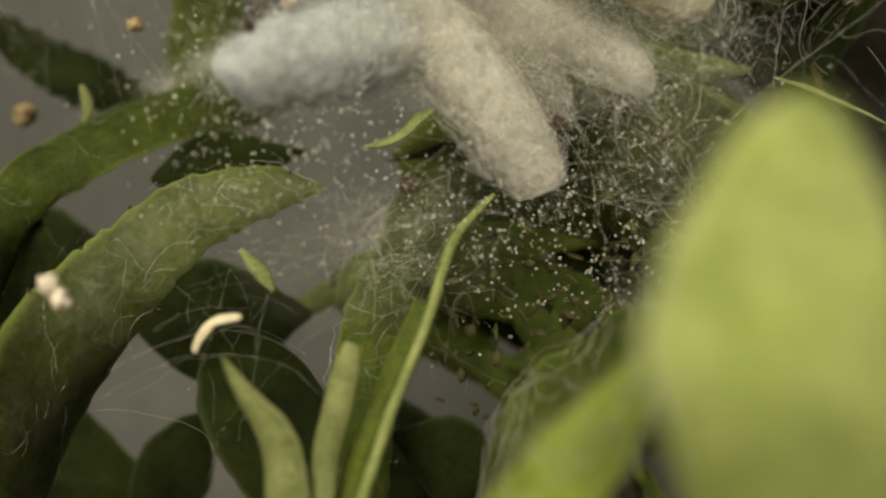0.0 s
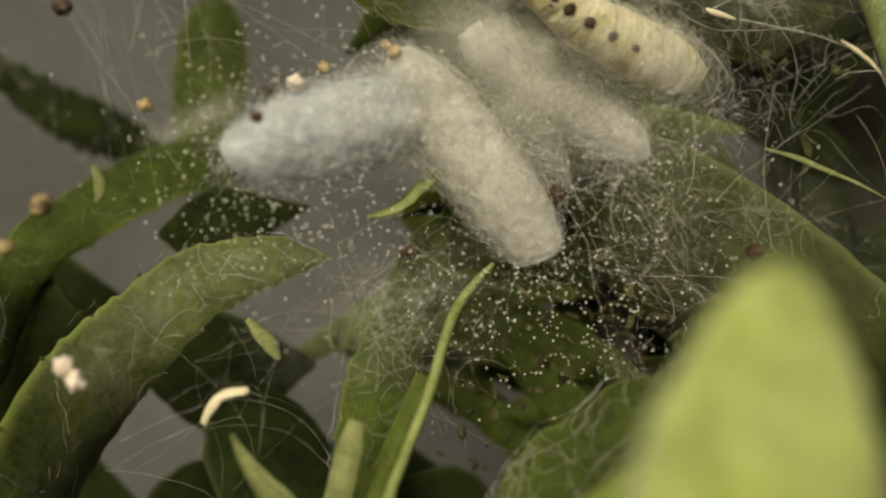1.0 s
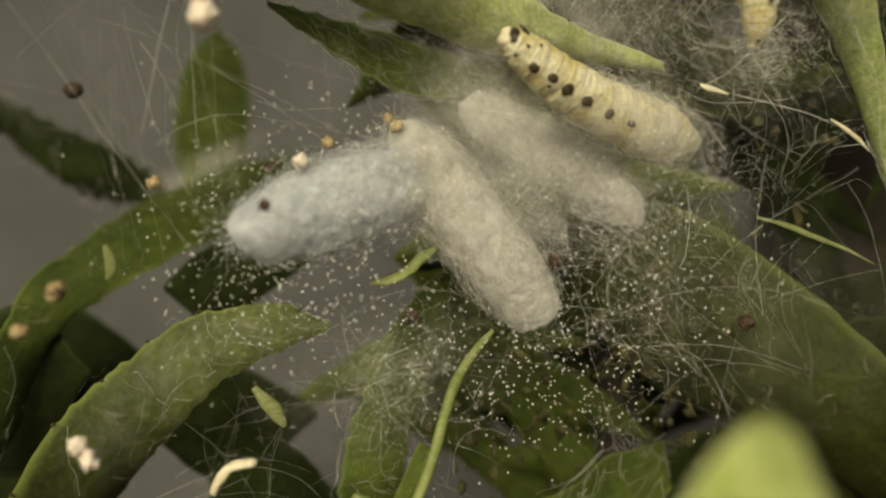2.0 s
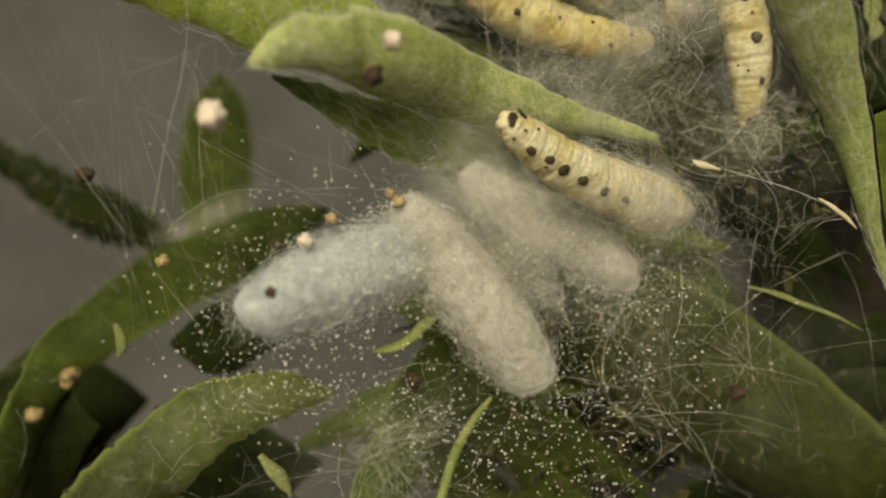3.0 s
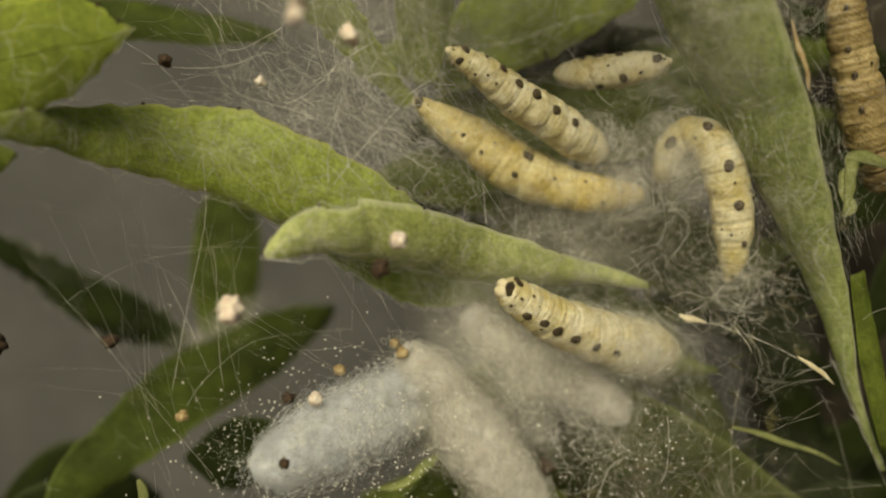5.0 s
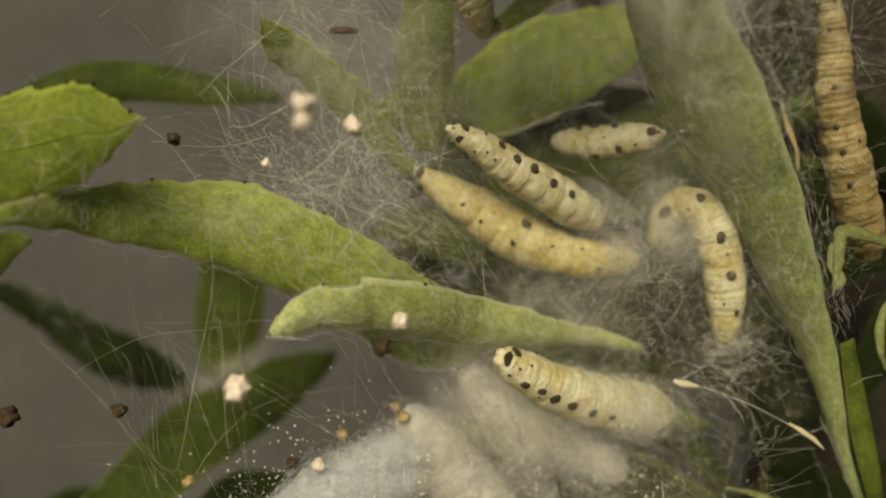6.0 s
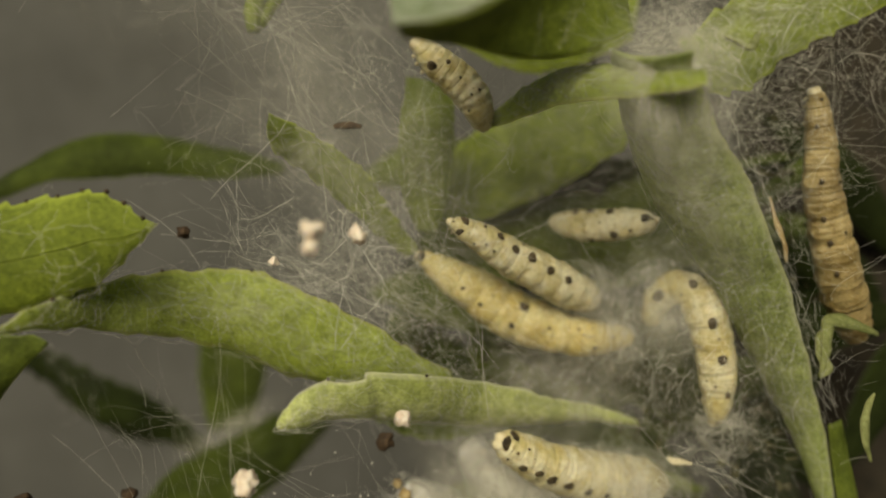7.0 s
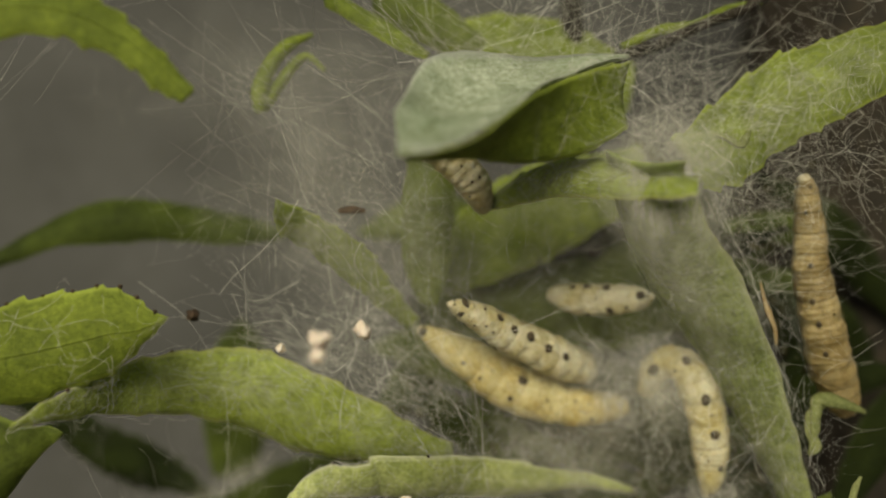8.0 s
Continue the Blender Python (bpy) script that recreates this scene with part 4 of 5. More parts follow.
def caterpillars():
    caterpillar([(3.9, 44.3, 22.2), (4.4, 44.6, 21.9), (5.9, 45.5, 20.9), (8.4, 47.0, 19.5), (12.1, 49.0, 18.1), (15.6, 51.0, 17.2), (17.4, 52.0, 16.7)], [0.76, 1.12, 1.45, 1.74, 2.0, 1.95, 1.3], SKIN,
                "cream caterpillar with dark spots half wrapped in silk", (0.05, -0.95, 0.3), segs=12, seed=1, bands=0.022,
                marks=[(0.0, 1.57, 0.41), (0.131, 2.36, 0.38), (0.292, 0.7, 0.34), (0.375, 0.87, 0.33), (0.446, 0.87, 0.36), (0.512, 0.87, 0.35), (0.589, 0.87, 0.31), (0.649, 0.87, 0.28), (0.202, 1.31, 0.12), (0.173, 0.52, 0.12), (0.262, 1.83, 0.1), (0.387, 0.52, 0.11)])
    caterpillar([(-2.2, 48.6, 35.6), (-1.6, 48.8, 35.3), (0.0, 49.2, 34.2), (2.6, 49.6, 32.6), (5.5, 50.0, 30.8), (8.9, 50.3, 29.5), (12.0, 50.6, 29.0), (14.6, 51.0, 29.0)], [0.4, 0.73, 1.39, 1.88, 2.12, 1.72, 1.47, 0.83], SKIN_YELLOW,
                "yellow plump caterpillar with few dark spots in the web", (0.5, -0.7, 0.5), segs=12, seed=2, bands=0.055,
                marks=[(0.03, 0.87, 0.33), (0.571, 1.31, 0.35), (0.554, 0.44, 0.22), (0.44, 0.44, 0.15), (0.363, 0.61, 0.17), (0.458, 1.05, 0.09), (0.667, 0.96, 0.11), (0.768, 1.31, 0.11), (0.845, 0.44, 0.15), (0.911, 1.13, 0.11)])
    caterpillar([(0.1, 43.2, 38.1), (0.8, 43.6, 37.8), (2.3, 44.2, 37.0), (4.4, 45.5, 35.7), (6.7, 46.8, 34.5), (9.0, 48.3, 33.3), (11.3, 50.0, 32.3)], [0.29, 0.71, 1.12, 1.42, 1.6, 1.65, 1.34], SKIN,
                "cream caterpillar with large black spots lying in silk", (0.35, -0.7, 0.6), segs=12, seed=3, bands=0.055,
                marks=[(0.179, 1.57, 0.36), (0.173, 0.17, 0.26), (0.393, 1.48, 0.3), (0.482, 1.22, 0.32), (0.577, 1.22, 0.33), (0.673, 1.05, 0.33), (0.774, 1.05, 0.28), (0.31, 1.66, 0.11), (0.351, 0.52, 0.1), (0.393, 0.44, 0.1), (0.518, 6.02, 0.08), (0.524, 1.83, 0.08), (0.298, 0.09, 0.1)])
    caterpillar([(20.7, 48.0, 22.8), (20.8, 47.6, 24.2), (20.6, 47.2, 26.9), (20.1, 47.0, 29.6), (19.4, 47.0, 31.8), (18.5, 47.5, 33.0), (17.5, 48.3, 33.1), (16.7, 49.2, 32.2), (16.5, 50.5, 30.5)], [0.5, 1.1, 1.51, 1.57, 1.57, 1.41, 1.26, 1.21, 0.9], SKIN,
                "cream caterpillar with a bent body and black spots", (0.45, -0.88, 0.1), segs=12, seed=4, bands=0.05,
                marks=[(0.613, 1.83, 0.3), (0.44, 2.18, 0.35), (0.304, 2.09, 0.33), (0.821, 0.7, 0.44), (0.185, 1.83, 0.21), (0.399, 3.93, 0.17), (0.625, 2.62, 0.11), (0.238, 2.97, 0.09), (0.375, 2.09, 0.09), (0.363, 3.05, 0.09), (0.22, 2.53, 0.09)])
    caterpillar([(16.0, 47.6, 38.4), (15.4, 48.0, 38.3), (13.8, 48.6, 38.1), (11.8, 49.5, 38.0), (10.0, 50.5, 38.1), (8.9, 51.5, 38.3)], [0.35, 0.89, 1.27, 1.36, 1.2, 0.77], SKIN,
                "short pale yellow caterpillar with black spots", (0.1, -0.75, 0.6), segs=9, seed=5, bands=0.055,
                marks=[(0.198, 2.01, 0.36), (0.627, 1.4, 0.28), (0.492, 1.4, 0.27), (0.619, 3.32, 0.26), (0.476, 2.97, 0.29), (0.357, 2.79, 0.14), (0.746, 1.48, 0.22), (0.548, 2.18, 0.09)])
    caterpillar([(-2.1, 42.5, 50.5), (-1.1, 43.0, 49.5), (0.3, 43.6, 48.5), (1.5, 44.0, 47.4), (2.2, 44.5, 46.3), (2.6, 45.5, 45.3)], [0.7, 1.15, 1.33, 1.34, 1.19, 0.74], SKIN,
                "cream caterpillar with fine dark specks under a folded leaf", (0.5, -0.7, 0.5), segs=11, seed=6, bands=0.03, head_dark=False,
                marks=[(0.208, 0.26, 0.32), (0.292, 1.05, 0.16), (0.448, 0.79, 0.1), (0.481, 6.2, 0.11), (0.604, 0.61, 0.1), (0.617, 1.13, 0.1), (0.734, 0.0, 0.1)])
    caterpillar([(26.0, 43.2, 47.3), (26.3, 43.5, 46.4), (26.8, 44.0, 43.8), (27.1, 44.4, 41.0), (27.9, 44.9, 37.9), (28.9, 45.5, 34.6), (30.2, 46.5, 31.9), (31.3, 47.5, 29.8)], [0.51, 0.84, 1.15, 1.35, 1.54, 1.66, 1.63, 1.2], SKIN_BROWN,
                "tan ringed caterpillar hanging head up beside the blade", (0.2, -0.95, 0.1), segs=13, head_dark=False, seed=7, bands=0.1,
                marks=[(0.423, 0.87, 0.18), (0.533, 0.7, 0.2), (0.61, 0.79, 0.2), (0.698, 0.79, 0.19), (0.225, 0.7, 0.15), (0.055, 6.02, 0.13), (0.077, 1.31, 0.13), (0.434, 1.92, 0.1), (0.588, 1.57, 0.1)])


caterpillars()


# ---- cocoons ----
def cocoon(spine, radii, label, seed, shell=COCOON, fuzz=5200):
    rng = np.random.default_rng(seed)
    th = thing("cocoon", spine[len(spine) // 2], label, "cocoon", "silk cocoons")
    o = world_origin(th)
    v, f, u = tube_mesh(spine, [r * 0.95 for r in radii], 72, 120, 0.2, seed)
    place("shell", mesh_of("shell", v, f, shell, o, u), th)
    P, R = spline(spine, 60), [r[0] for r in spline([(r,) for r in radii], 60)]
    paths = []
    for _ in range(fuzz):
        i = rng.uniform(2, 57)
        a = rng.uniform(0, 2 * math.pi)
        da, di = rng.normal(0, 0.08), rng.normal(0, 0.7)
        lift, wild = 0.98 + rng.exponential(0.07), (0.035 if rng.random() < 0.2 else 0.0)
        pts = []
        for s in range(12):
            k = int(min(58, max(1, i)))
            t = P[k + 1] - P[k - 1]
            t /= np.linalg.norm(t)
            side = np.cross(t, (0.13, -0.8, 0.6))
            side /= np.linalg.norm(side)
            up = np.cross(side, t)
            pts.append(P[k] + t * (i - k) * 0.2 + (side * math.cos(a) + up * math.sin(a)) * R[k] * lift)
            i += di
            a += da + rng.normal(0, 0.05)
            lift += rng.normal(0.004 + wild, 0.015)
            if not 1 < i < 58:
                break
        if len(pts) > 2:
            paths.append(pts)
    for end, k in ((0, 1), (-1, -2)):
        out = P[end] - P[k * 4 if k > 0 else -8]
        out /= np.linalg.norm(out)
        for _ in range(110):
            p = P[5 if end == 0 else -6] + rng.normal(0, 1, 3) * R[9 if end == 0 else -10] * 0.5
            d = out * rng.uniform(0.2, 1.2) + rng.normal(0, 0.45, 3)
            d /= np.linalg.norm(d)
            pts, step = [p], rng.uniform(0.06, 0.22)
            for _s in range(9):
                d = d + rng.normal(0, 0.22, 3)
                d /= np.linalg.norm(d)
                pts.append(pts[-1] + d * step)
            paths.append(pts)
    v, f = strand_mesh(paths, rng.choice((0.003, 0.005, 0.008), len(paths)))
    for k, (grow, mat) in enumerate(((1.02, FLOSS_COOL if shell is COCOON_COOL else FLOSS), (1.1, GAUZE), (1.22, GAUZE))):
        hv, hf, hu = tube_mesh(spine, [r * grow + 0.15 for r in radii], 32, 50, 0.2, seed + k + 1)
        hu = [(0.5 + 0.96 * (q[0] - 0.5), 0.5) for q in hu]
        place("silk_floss", mesh_of("silk_floss", hv, hf[:-2], mat, o, hu), th)
    tagged(place("silk_fuzz", mesh_of("silk_fuzz", v, f, SILK_COOL if shell is COCOON_COOL else SILK, o), th), "loose white silk threads")
    return th


cocoon([(-12.8, 44.0, 9.7), (-12.3, 44.0, 10.0), (-11.2, 44.5, 10.4), (-9.2, 45.6, 11.3), (-7.1, 46.8, 12.1), (-4.9, 48.0, 12.9), (-2.9, 49.3, 13.6), (-1.5, 50.5, 14.4)], [0.72, 1.44, 1.85, 2.31, 2.47, 2.43, 2.2, 1.5], "bluish white silk cocoon lying across the twigs", 11, COCOON_COOL)
cocoon([(-3.3, 49.0, 17.5), (-2.6, 49.1, 16.7), (-1.1, 49.3, 14.9), (0.9, 49.7, 12.2), (3.4, 50.3, 8.9), (5.4, 51.0, 6.2), (6.5, 51.5, 4.4), (6.8, 51.6, 3.7)], [0.73, 1.24, 1.91, 2.37, 2.36, 2.05, 1.53, 0.54], "dense white silk cocoon with a tattered lower end", 12)
cocoon([(1.8, 52.0, 20.0), (3.3, 52.5, 18.2), (6.3, 53.0, 16.5), (8.7, 53.0, 15.2), (11.1, 53.0, 13.9), (13.2, 53.0, 12.3), (14.5, 53.3, 10.9)], [1.05, 1.52, 1.79, 1.79, 1.6, 1.29, 0.37], "off-white silk cocoon behind loose web", 13, fuzz=3600)


def wrap(spine, radii, seed, threads=260, name="silk_wrap", label="loose white silk spun round a resting caterpillar", category="silk wrap", hull=GAUZE):
    """Loose silk spun round a resting caterpillar."""
    th = thing(name, spine[0], label, category, category + "s in the web")
    o = world_origin(th)
    rng = np.random.default_rng(seed)
    if hull:
        v, f, u = tube_mesh(spine, radii, 32, 44, 0.2, seed)
        u = [(0.5 + 0.96 * (q[0] - 0.5), 0.5) for q in u]
        place("floss", mesh_of("floss", v, f[:-2], hull, o, u), th)
    P, R_ = spline(spine, 40), [r[0] for r in spline([(r,) for r in radii], 40)]
    paths = []
    for _ in range(threads):
        i, a, lift = rng.uniform(2, 37), rng.uniform(0, 6.283), 1.0 + rng.exponential(0.1)
        di, da = rng.normal(0, 0.5), rng.normal(0, 0.14)
        pts = []
        for _s in range(12):
            k = int(min(38, max(1, i)))
            t = P[k + 1] - P[k - 1]
            t /= np.linalg.norm(t)
            side = np.cross(t, (0.13, -0.8, 0.6))
            side /= np.linalg.norm(side)
            pts.append(P[k] + (P[k + 1] - P[k]) * (i - k) + (side * math.cos(a) + np.cross(side, t) * math.sin(a)) * R_[k] * lift)
            i, a, lift = i + di, a + da + rng.normal(0, 0.08), lift + rng.normal(0.005, 0.03)
        paths.append(pts)
    v, f = strand_mesh(paths, rng.choice((0.003, 0.005, 0.008), len(paths)))
    place("threads", mesh_of("threads", v, f, SILK, o), th)


wrap([(7.6, 46.6, 19.9), (10.4, 48.1, 18.7), (13.2, 49.6, 17.8), (16.6, 51.5, 17.0), (20.4, 53.2, 15.6)], [1.7, 2.0, 2.2, 2.05, 1.4], 31, 300, hull=FLOSS)
wrap([(18.6, 49.2, 33.6), (17.2, 49.5, 33.6), (15.8, 50.3, 32.9), (14.6, 51.7, 30.6)], [1.5, 1.6, 1.6, 1.3], 32, 300, hull=FLOSS)
wrap([(21.2, 49.0, 23.8), (21.5, 49.0, 22.3), (22.3, 49.5, 20.6)], [1.3, 1.5, 1.3], 33, 200)
wrap([(9.4, 49.2, 33.6), (10.9, 50.0, 32.9), (12.5, 50.6, 32.0), (14.2, 51.7, 31.1)], [1.7, 1.95, 2.0, 1.8], 34, 260, hull=FLOSS)
wrap([(11.0, 50.6, 29.3), (12.6, 50.9, 29.1), (14.9, 51.2, 29.1), (16.9, 51.7, 29.3)], [1.8, 1.9, 1.8, 1.3], 35, 300, hull=FLOSS)


for k, (spine, radii) in enumerate((([(2.7, 52.2, 18.5), (4.8, 52.2, 15.1), (7.0, 52.2, 11.7), (8.7, 52.2, 8.3)], [0.9, 1.5, 1.3, 0.5]),
                                    ([(4.0, 52.2, 18.5), (6.9, 51.7, 16.0), (9.8, 51.2, 13.1), (12.7, 51.2, 10.6)], [1.0, 1.5, 1.3, 0.4]))):
    wrap(spine, radii, 37 + k, 350, "silk_tuft", "frayed hanging tuft of combed grey-white silk", "silk tuft", FLOSS)


# ---- pellets and crumbs ----
def pellet(at, r, mat, name, label, category, seed, lumps=0.6):
    bm = bmesh.new()
    bmesh.ops.create_icosphere(bm, subdivisions=3, radius=r * 0.001)
    off = Vector((seed * 5.7, 1.3, 2.1))
    for v in bm.verts:
        d = v.co.normalized()
        v.co *= 1 + lumps * noise.noise(d * 1.6 + off) + lumps * 0.4 * noise.noise(d * 5 + off)
    me = bpy.data.meshes.new(name)
    bm.to_mesh(me)
    bm.free()
    me.materials.append(mat)
    me.shade_smooth()
    ob = new(name, me)
    ob.matrix_world = Matrix.Translation(G @ V(at))
    return tagged(ob, label, category, "pellets caught in the web" if mat != FRASS else "droppings caught in the web")


U = 5.5
PALE = [((-1.64, 8.1, 2.66), 0.46), ((-3.75, 7.24, -0.34), 0.5), ((-3.62, 7.2, -0.48), 0.5), ((-0.53, 6.75, 4.64), 0.5), ((-2.32, 6.75, 3.90), 0.75),
        ((-1.01, 6.42, 6.72), 0.5), ((-2.1, 7.22, 6.42), 0.3)]
PALE += [(tuple(c / U for c in (-7.3, 29.1, 37.2)), 0.5), (tuple(c / U for c in (-7.4, 29.1, 36.3)), 0.42)]
for i, (p, r) in enumerate(PALE):
    pellet([c * U for c in p], r, CRYSTAL, "pellet", "pale pinkish crystalline pellet caught in silk", "pellet", i)
DARK = [((-2.03, 8.41, 2.6), 0.4), ((-0.74, 6.94, 4.33), 0.55), ((-3.88, 7.05, 1.24), 0.45), ((-4.09, 7.87, 3.41), 0.5), ((-3.36, 7.77, 6.78), 0.4),
        # the lump at 1.38, 9.15 is added for a dark gap behind the silk
        ((-5.25, 7.5, 3.41), 0.6), ((3.16, 6.99, 7.42), 0.4), ((3.58, 8.47, 0.79), 0.5), ((1.38, 9.15, 1.5), 0.65), ((-0.42, 9.3, 0.78), 0.6), ((-1.84, 7.2, 2.12), 0.34)]
for i, (p, r) in enumerate(DARK):
    pellet([c * U for c in p], r, FRASS, "dropping", "dark brown caterpillar dropping caught in silk", "dropping", i + 20, 0.5)


# ---- silk ----
def web(name, label, boxes, radius, seed, per=9, spread=0.8, m=15):
    """Silk in wisps. boxes: centre, half sizes, how many threads, length, curl, main direction."""
    rng = np.random.default_rng(seed)
    paths, radii = [], []
    for c, half, count, length, curl, lead in boxes:
        wisps = max(1, count // per)
        wc = np.array(c) + rng.normal(0, 0.55, (wisps, 3)) * np.array(half)
        wd = np.array(lead) * rng.choice((-1, 1), (wisps, 1)) + rng.normal(0, 0.6, (wisps, 3))
        pick = rng.integers(0, wisps, count)
        p = wc[pick] + rng.normal(0, spread, (count, 3)) * rng.uniform(0.2, 1.6, (wisps, 1))[pick]
        d = wd[pick] / np.linalg.norm(wd[pick], axis=1, keepdims=True) + rng.normal(0, 0.3, (count, 3))
        step = length * rng.uniform(0.3, 1.5, (count, 1)) / m
        p = p - d * step * m * 0.5
        bend = rng.normal(0, curl, (count, 3)) * rng.uniform(0.2, 1.8, (count, 1))
        P = [p]
        for _s in range(m):
            bend = bend * 0.75 + rng.normal(0, curl, (count, 3)) * 0.6
            d = d + bend
            d /= np.linalg.norm(d, axis=1, keepdims=True)
            p = p + d * step
            P.append(p)
        paths += list(np.stack(P, axis=1))
        radii += list(radius * rng.choice((0.6, 1.0, 1.7), count, p=(0.5, 0.38, 0.12)))
    v, f = strand_mesh(paths, np.array(radii))
    ob = place(name, mesh_of(name, v, f, SILK))
    return tagged(ob, label, "silk web", kind="stuff")


def gauze(at, along, across, mat, seed, sag=1.5):
    """A thin wavy sheet of spun silk: middle, two half axes (millimetres)."""
    n = 18
    verts, uvs, faces = [], [], []
    a, b, c = np.array(along, float), np.array(across, float), np.array(at, float)
    nrm = np.cross(a, b)
    nrm /= np.linalg.norm(nrm)
    for i in range(n):
        for j in range(n):
            u, v = i / (n - 1), j / (n - 1)
            p = c + a * (2 * u - 1) + b * (2 * v - 1)
            verts.append(p + nrm * sag * (rough_dir(seed, p, 0.16) * 2 + rough_dir(seed + 4, p, 0.5)))
            uvs.append((u, v))
    for i in range(n - 1):
        for j in range(n - 1):
            q = i * n + j
            if math.hypot((i + 0.5) / (n - 1) - 0.5, (j + 0.5) / (n - 1) - 0.5) < 0.5:
                faces.append((q, q + 1, q + n + 1, q + n))
    ob = place("silk_sheet", mesh_of("silk_sheet", verts, faces, mat, None, uvs))
    return tagged(ob, "thin hazy sheet of white spun silk", "silk web", kind="stuff")


def um(*p):
    return [c * U for c in p]


KNOTS = [
    ((20.9, 46.8, 18.7), (3, 1, 2.5), 100, 6, 0.15, (0.8, 0, -0.5)),
    ((-10.6, 45.1, 49.7), (4.5, 1.5, 2.5), 100, 8, 0.1, (0.7, 0, -0.6)),
    ((-15.7, 44.0, 52.5), (4, 1, 3), 45, 14, 0.03, (0.75, 0, -0.65)),
    ((-6.6, 45.7, 48.6), (4, 1, 2), 60, 8, 0.1, (0.8, 0, 0.2)),
    ((4.9, 37.9, 55.2), (9, 0.8, 0.6), 84, 16, 0.05, (1, 0.05, 0)),
    ((14.3, 37.9, 51.6), (4, 1.5, 5), 90, 8, 0.12, (0.6, 0, -0.6)),
    ((-3.1, 45.7, 36.5), (2, 1, 2.4), 156, 5, 0.15, (0.7, 0, -0.7)),
    ((-6.7, 43.5, 34.1), (5, 1, 2.4), 143, 5, 0.2, (0.7, 0, -0.3)),
    ((-1.5, 47.3, 0.8), (6, 1, 2.2), 90, 6, 0.15, (0.8, 0, 0.4)),
    ((7.3, 48.4, 2.3), (5, 1, 3), 80, 6, 0.15, (0.5, 0, -0.6)),
    ((16.2, 49.0, 2.9), (3, 1, 2), 70, 5, 0.2, (0.8, 0, -0.4)),
    ((18.0, 47.3, 26.2), (3, 1, 5), 234, 5, 0.2, (0.3, 0, 0.8)),
    ((20.4, 47.3, 22.4), (4, 1, 1.6), 169, 5, 0.2, (0.8, 0, 0.2)),
    ((14.4, 47.3, 33.8), (2, 1, 4), 130, 5, 0.2, (0.3, 0, 0.8)),
    ((8.2, 47.3, 26.8), (4, 1, 2), 169, 5, 0.2, (0.8, 0, 0.1)),
    ((14.7, 45.7, 35.8), (3, 1, 2), 91, 5, 0.2, (0.8, 0, 0.1)),
    ((19.9, 46.2, 22.3), (2.5, 1, 2), 104, 5, 0.2, (0.7, 0, 0.3)),
    ((10.7, 49.5, 10.8), (3, 1, 4), 117, 5, 0.2, (0.5, 0, -0.7)),
    ((19.6, 46.2, 21.3), (2.5, 1, 3), 130, 4, 0.3, (0.5, 0, 0.7)),
    ((14.8, 48.4, 17.0), (1.5, 1, 4), 78, 4, 0.2, (0.2, 0, 0.9)),
]
FINE = [
    (um(0.2, 8.6, 6.3), um(1.6, 1.0, 1.6), 170, 9, 0.16, (0.6, 0, 0.5)),
    (um(-1.5, 7.8, 6.2), um(1.6, 0.7, 0.9), 160, 9, 0.14, (0.8, 0, -0.4)),
    (um(-1.6, 8.6, 8.6), um(1.7, 1.0, 1.0), 50, 12, 0.08, (0.8, 0, -0.5)),
    (um(3.4, 8.1, 5.2), um(0.9, 0.8, 1.8), 140, 8, 0.14, (0.3, 0, 0.9)),
    (um(3.6, 7.0, 7.8), um(0.9, 0.5, 1.5), 90, 9, 0.12, (0.3, 0, 0.9)),
    (um(2.4, 7.0, 9.6), um(1.3, 0.6, 0.8), 190, 10, 0.12, (0.8, 0, 0.1)),
    (um(4.2, 7.2, 9.6), um(1.0, 0.4, 0.8), 30, 7, 0.2, (0.8, 0, 0.3)),
    (um(3.0, 8.8, 2.4), um(1.8, 0.8, 1.4), 110, 10, 0.1, (0.7, 0, -0.5)),
    (um(0.6, 8.8, -0.2), um(2.2, 0.7, 1.0), 70, 9, 0.14, (0.6, 0, 0.3)),
    (um(-2.0, 8.6, 0.2), um(1.8, 0.8, 1.4), 60, 10, 0.15, (0.8, 0, -0.2)),
    (um(-3.2, 8.0, 3.6), um(1.2, 0.8, 1.2), 30, 14, 0.05, (0.7, 0, -0.6)),
    (um(1.4, 9.2, 4.4), um(1.4, 0.8, 1.0), 170, 7, 0.25, (0.6, 0, -0.3)),
    (um(5.3, 8.8, 8.0), um(0.8, 0.8, 2.2), 30, 12, 0.1, (0.3, 0, 0.9)),
    (um(-1.0, 7.2, 10.4), um(2.6, 0.9, 0.8), 70, 16, 0.06, (0.9, 0, -0.2)),
]
web("silk_web", "fine white caterpillar silk strung between the leaves", [(c, h, int(k * 0.5), n * 1.1, q * 0.7, d) for c, h, k, n, q, d in FINE], 0.0042, 5)
web("silk_knots", "matted tufts of white caterpillar silk", [(c, h, int(k * 0.26), n, q, d) for c, h, k, n, q, d in KNOTS], 0.0038, 6, 14, 0.5)
gauze((21.5, 49.0, 5.3), (13, 2, -7), (4, 0, 8), HAZE, 1)
gauze((15.0, 48.6, 17.6), (5, 1.6, -1.8), (0.9, 0, 2.8), GAUZE_SOFT, 44, 0.4)
gauze((5.7, 51.2, 17.5), (8, 0, -8), (5, 1, 5), GAUZE_SOFT, 3)
gauze((4.5, 47.3, 17.2), (3, 0, -7), (6, 0, 2), GAUZE_SOFT, 41)
gauze((9.7, 49.5, 26.3), (7, 0, -2), (1, 0, 4), GAUZE_SOFT, 42)
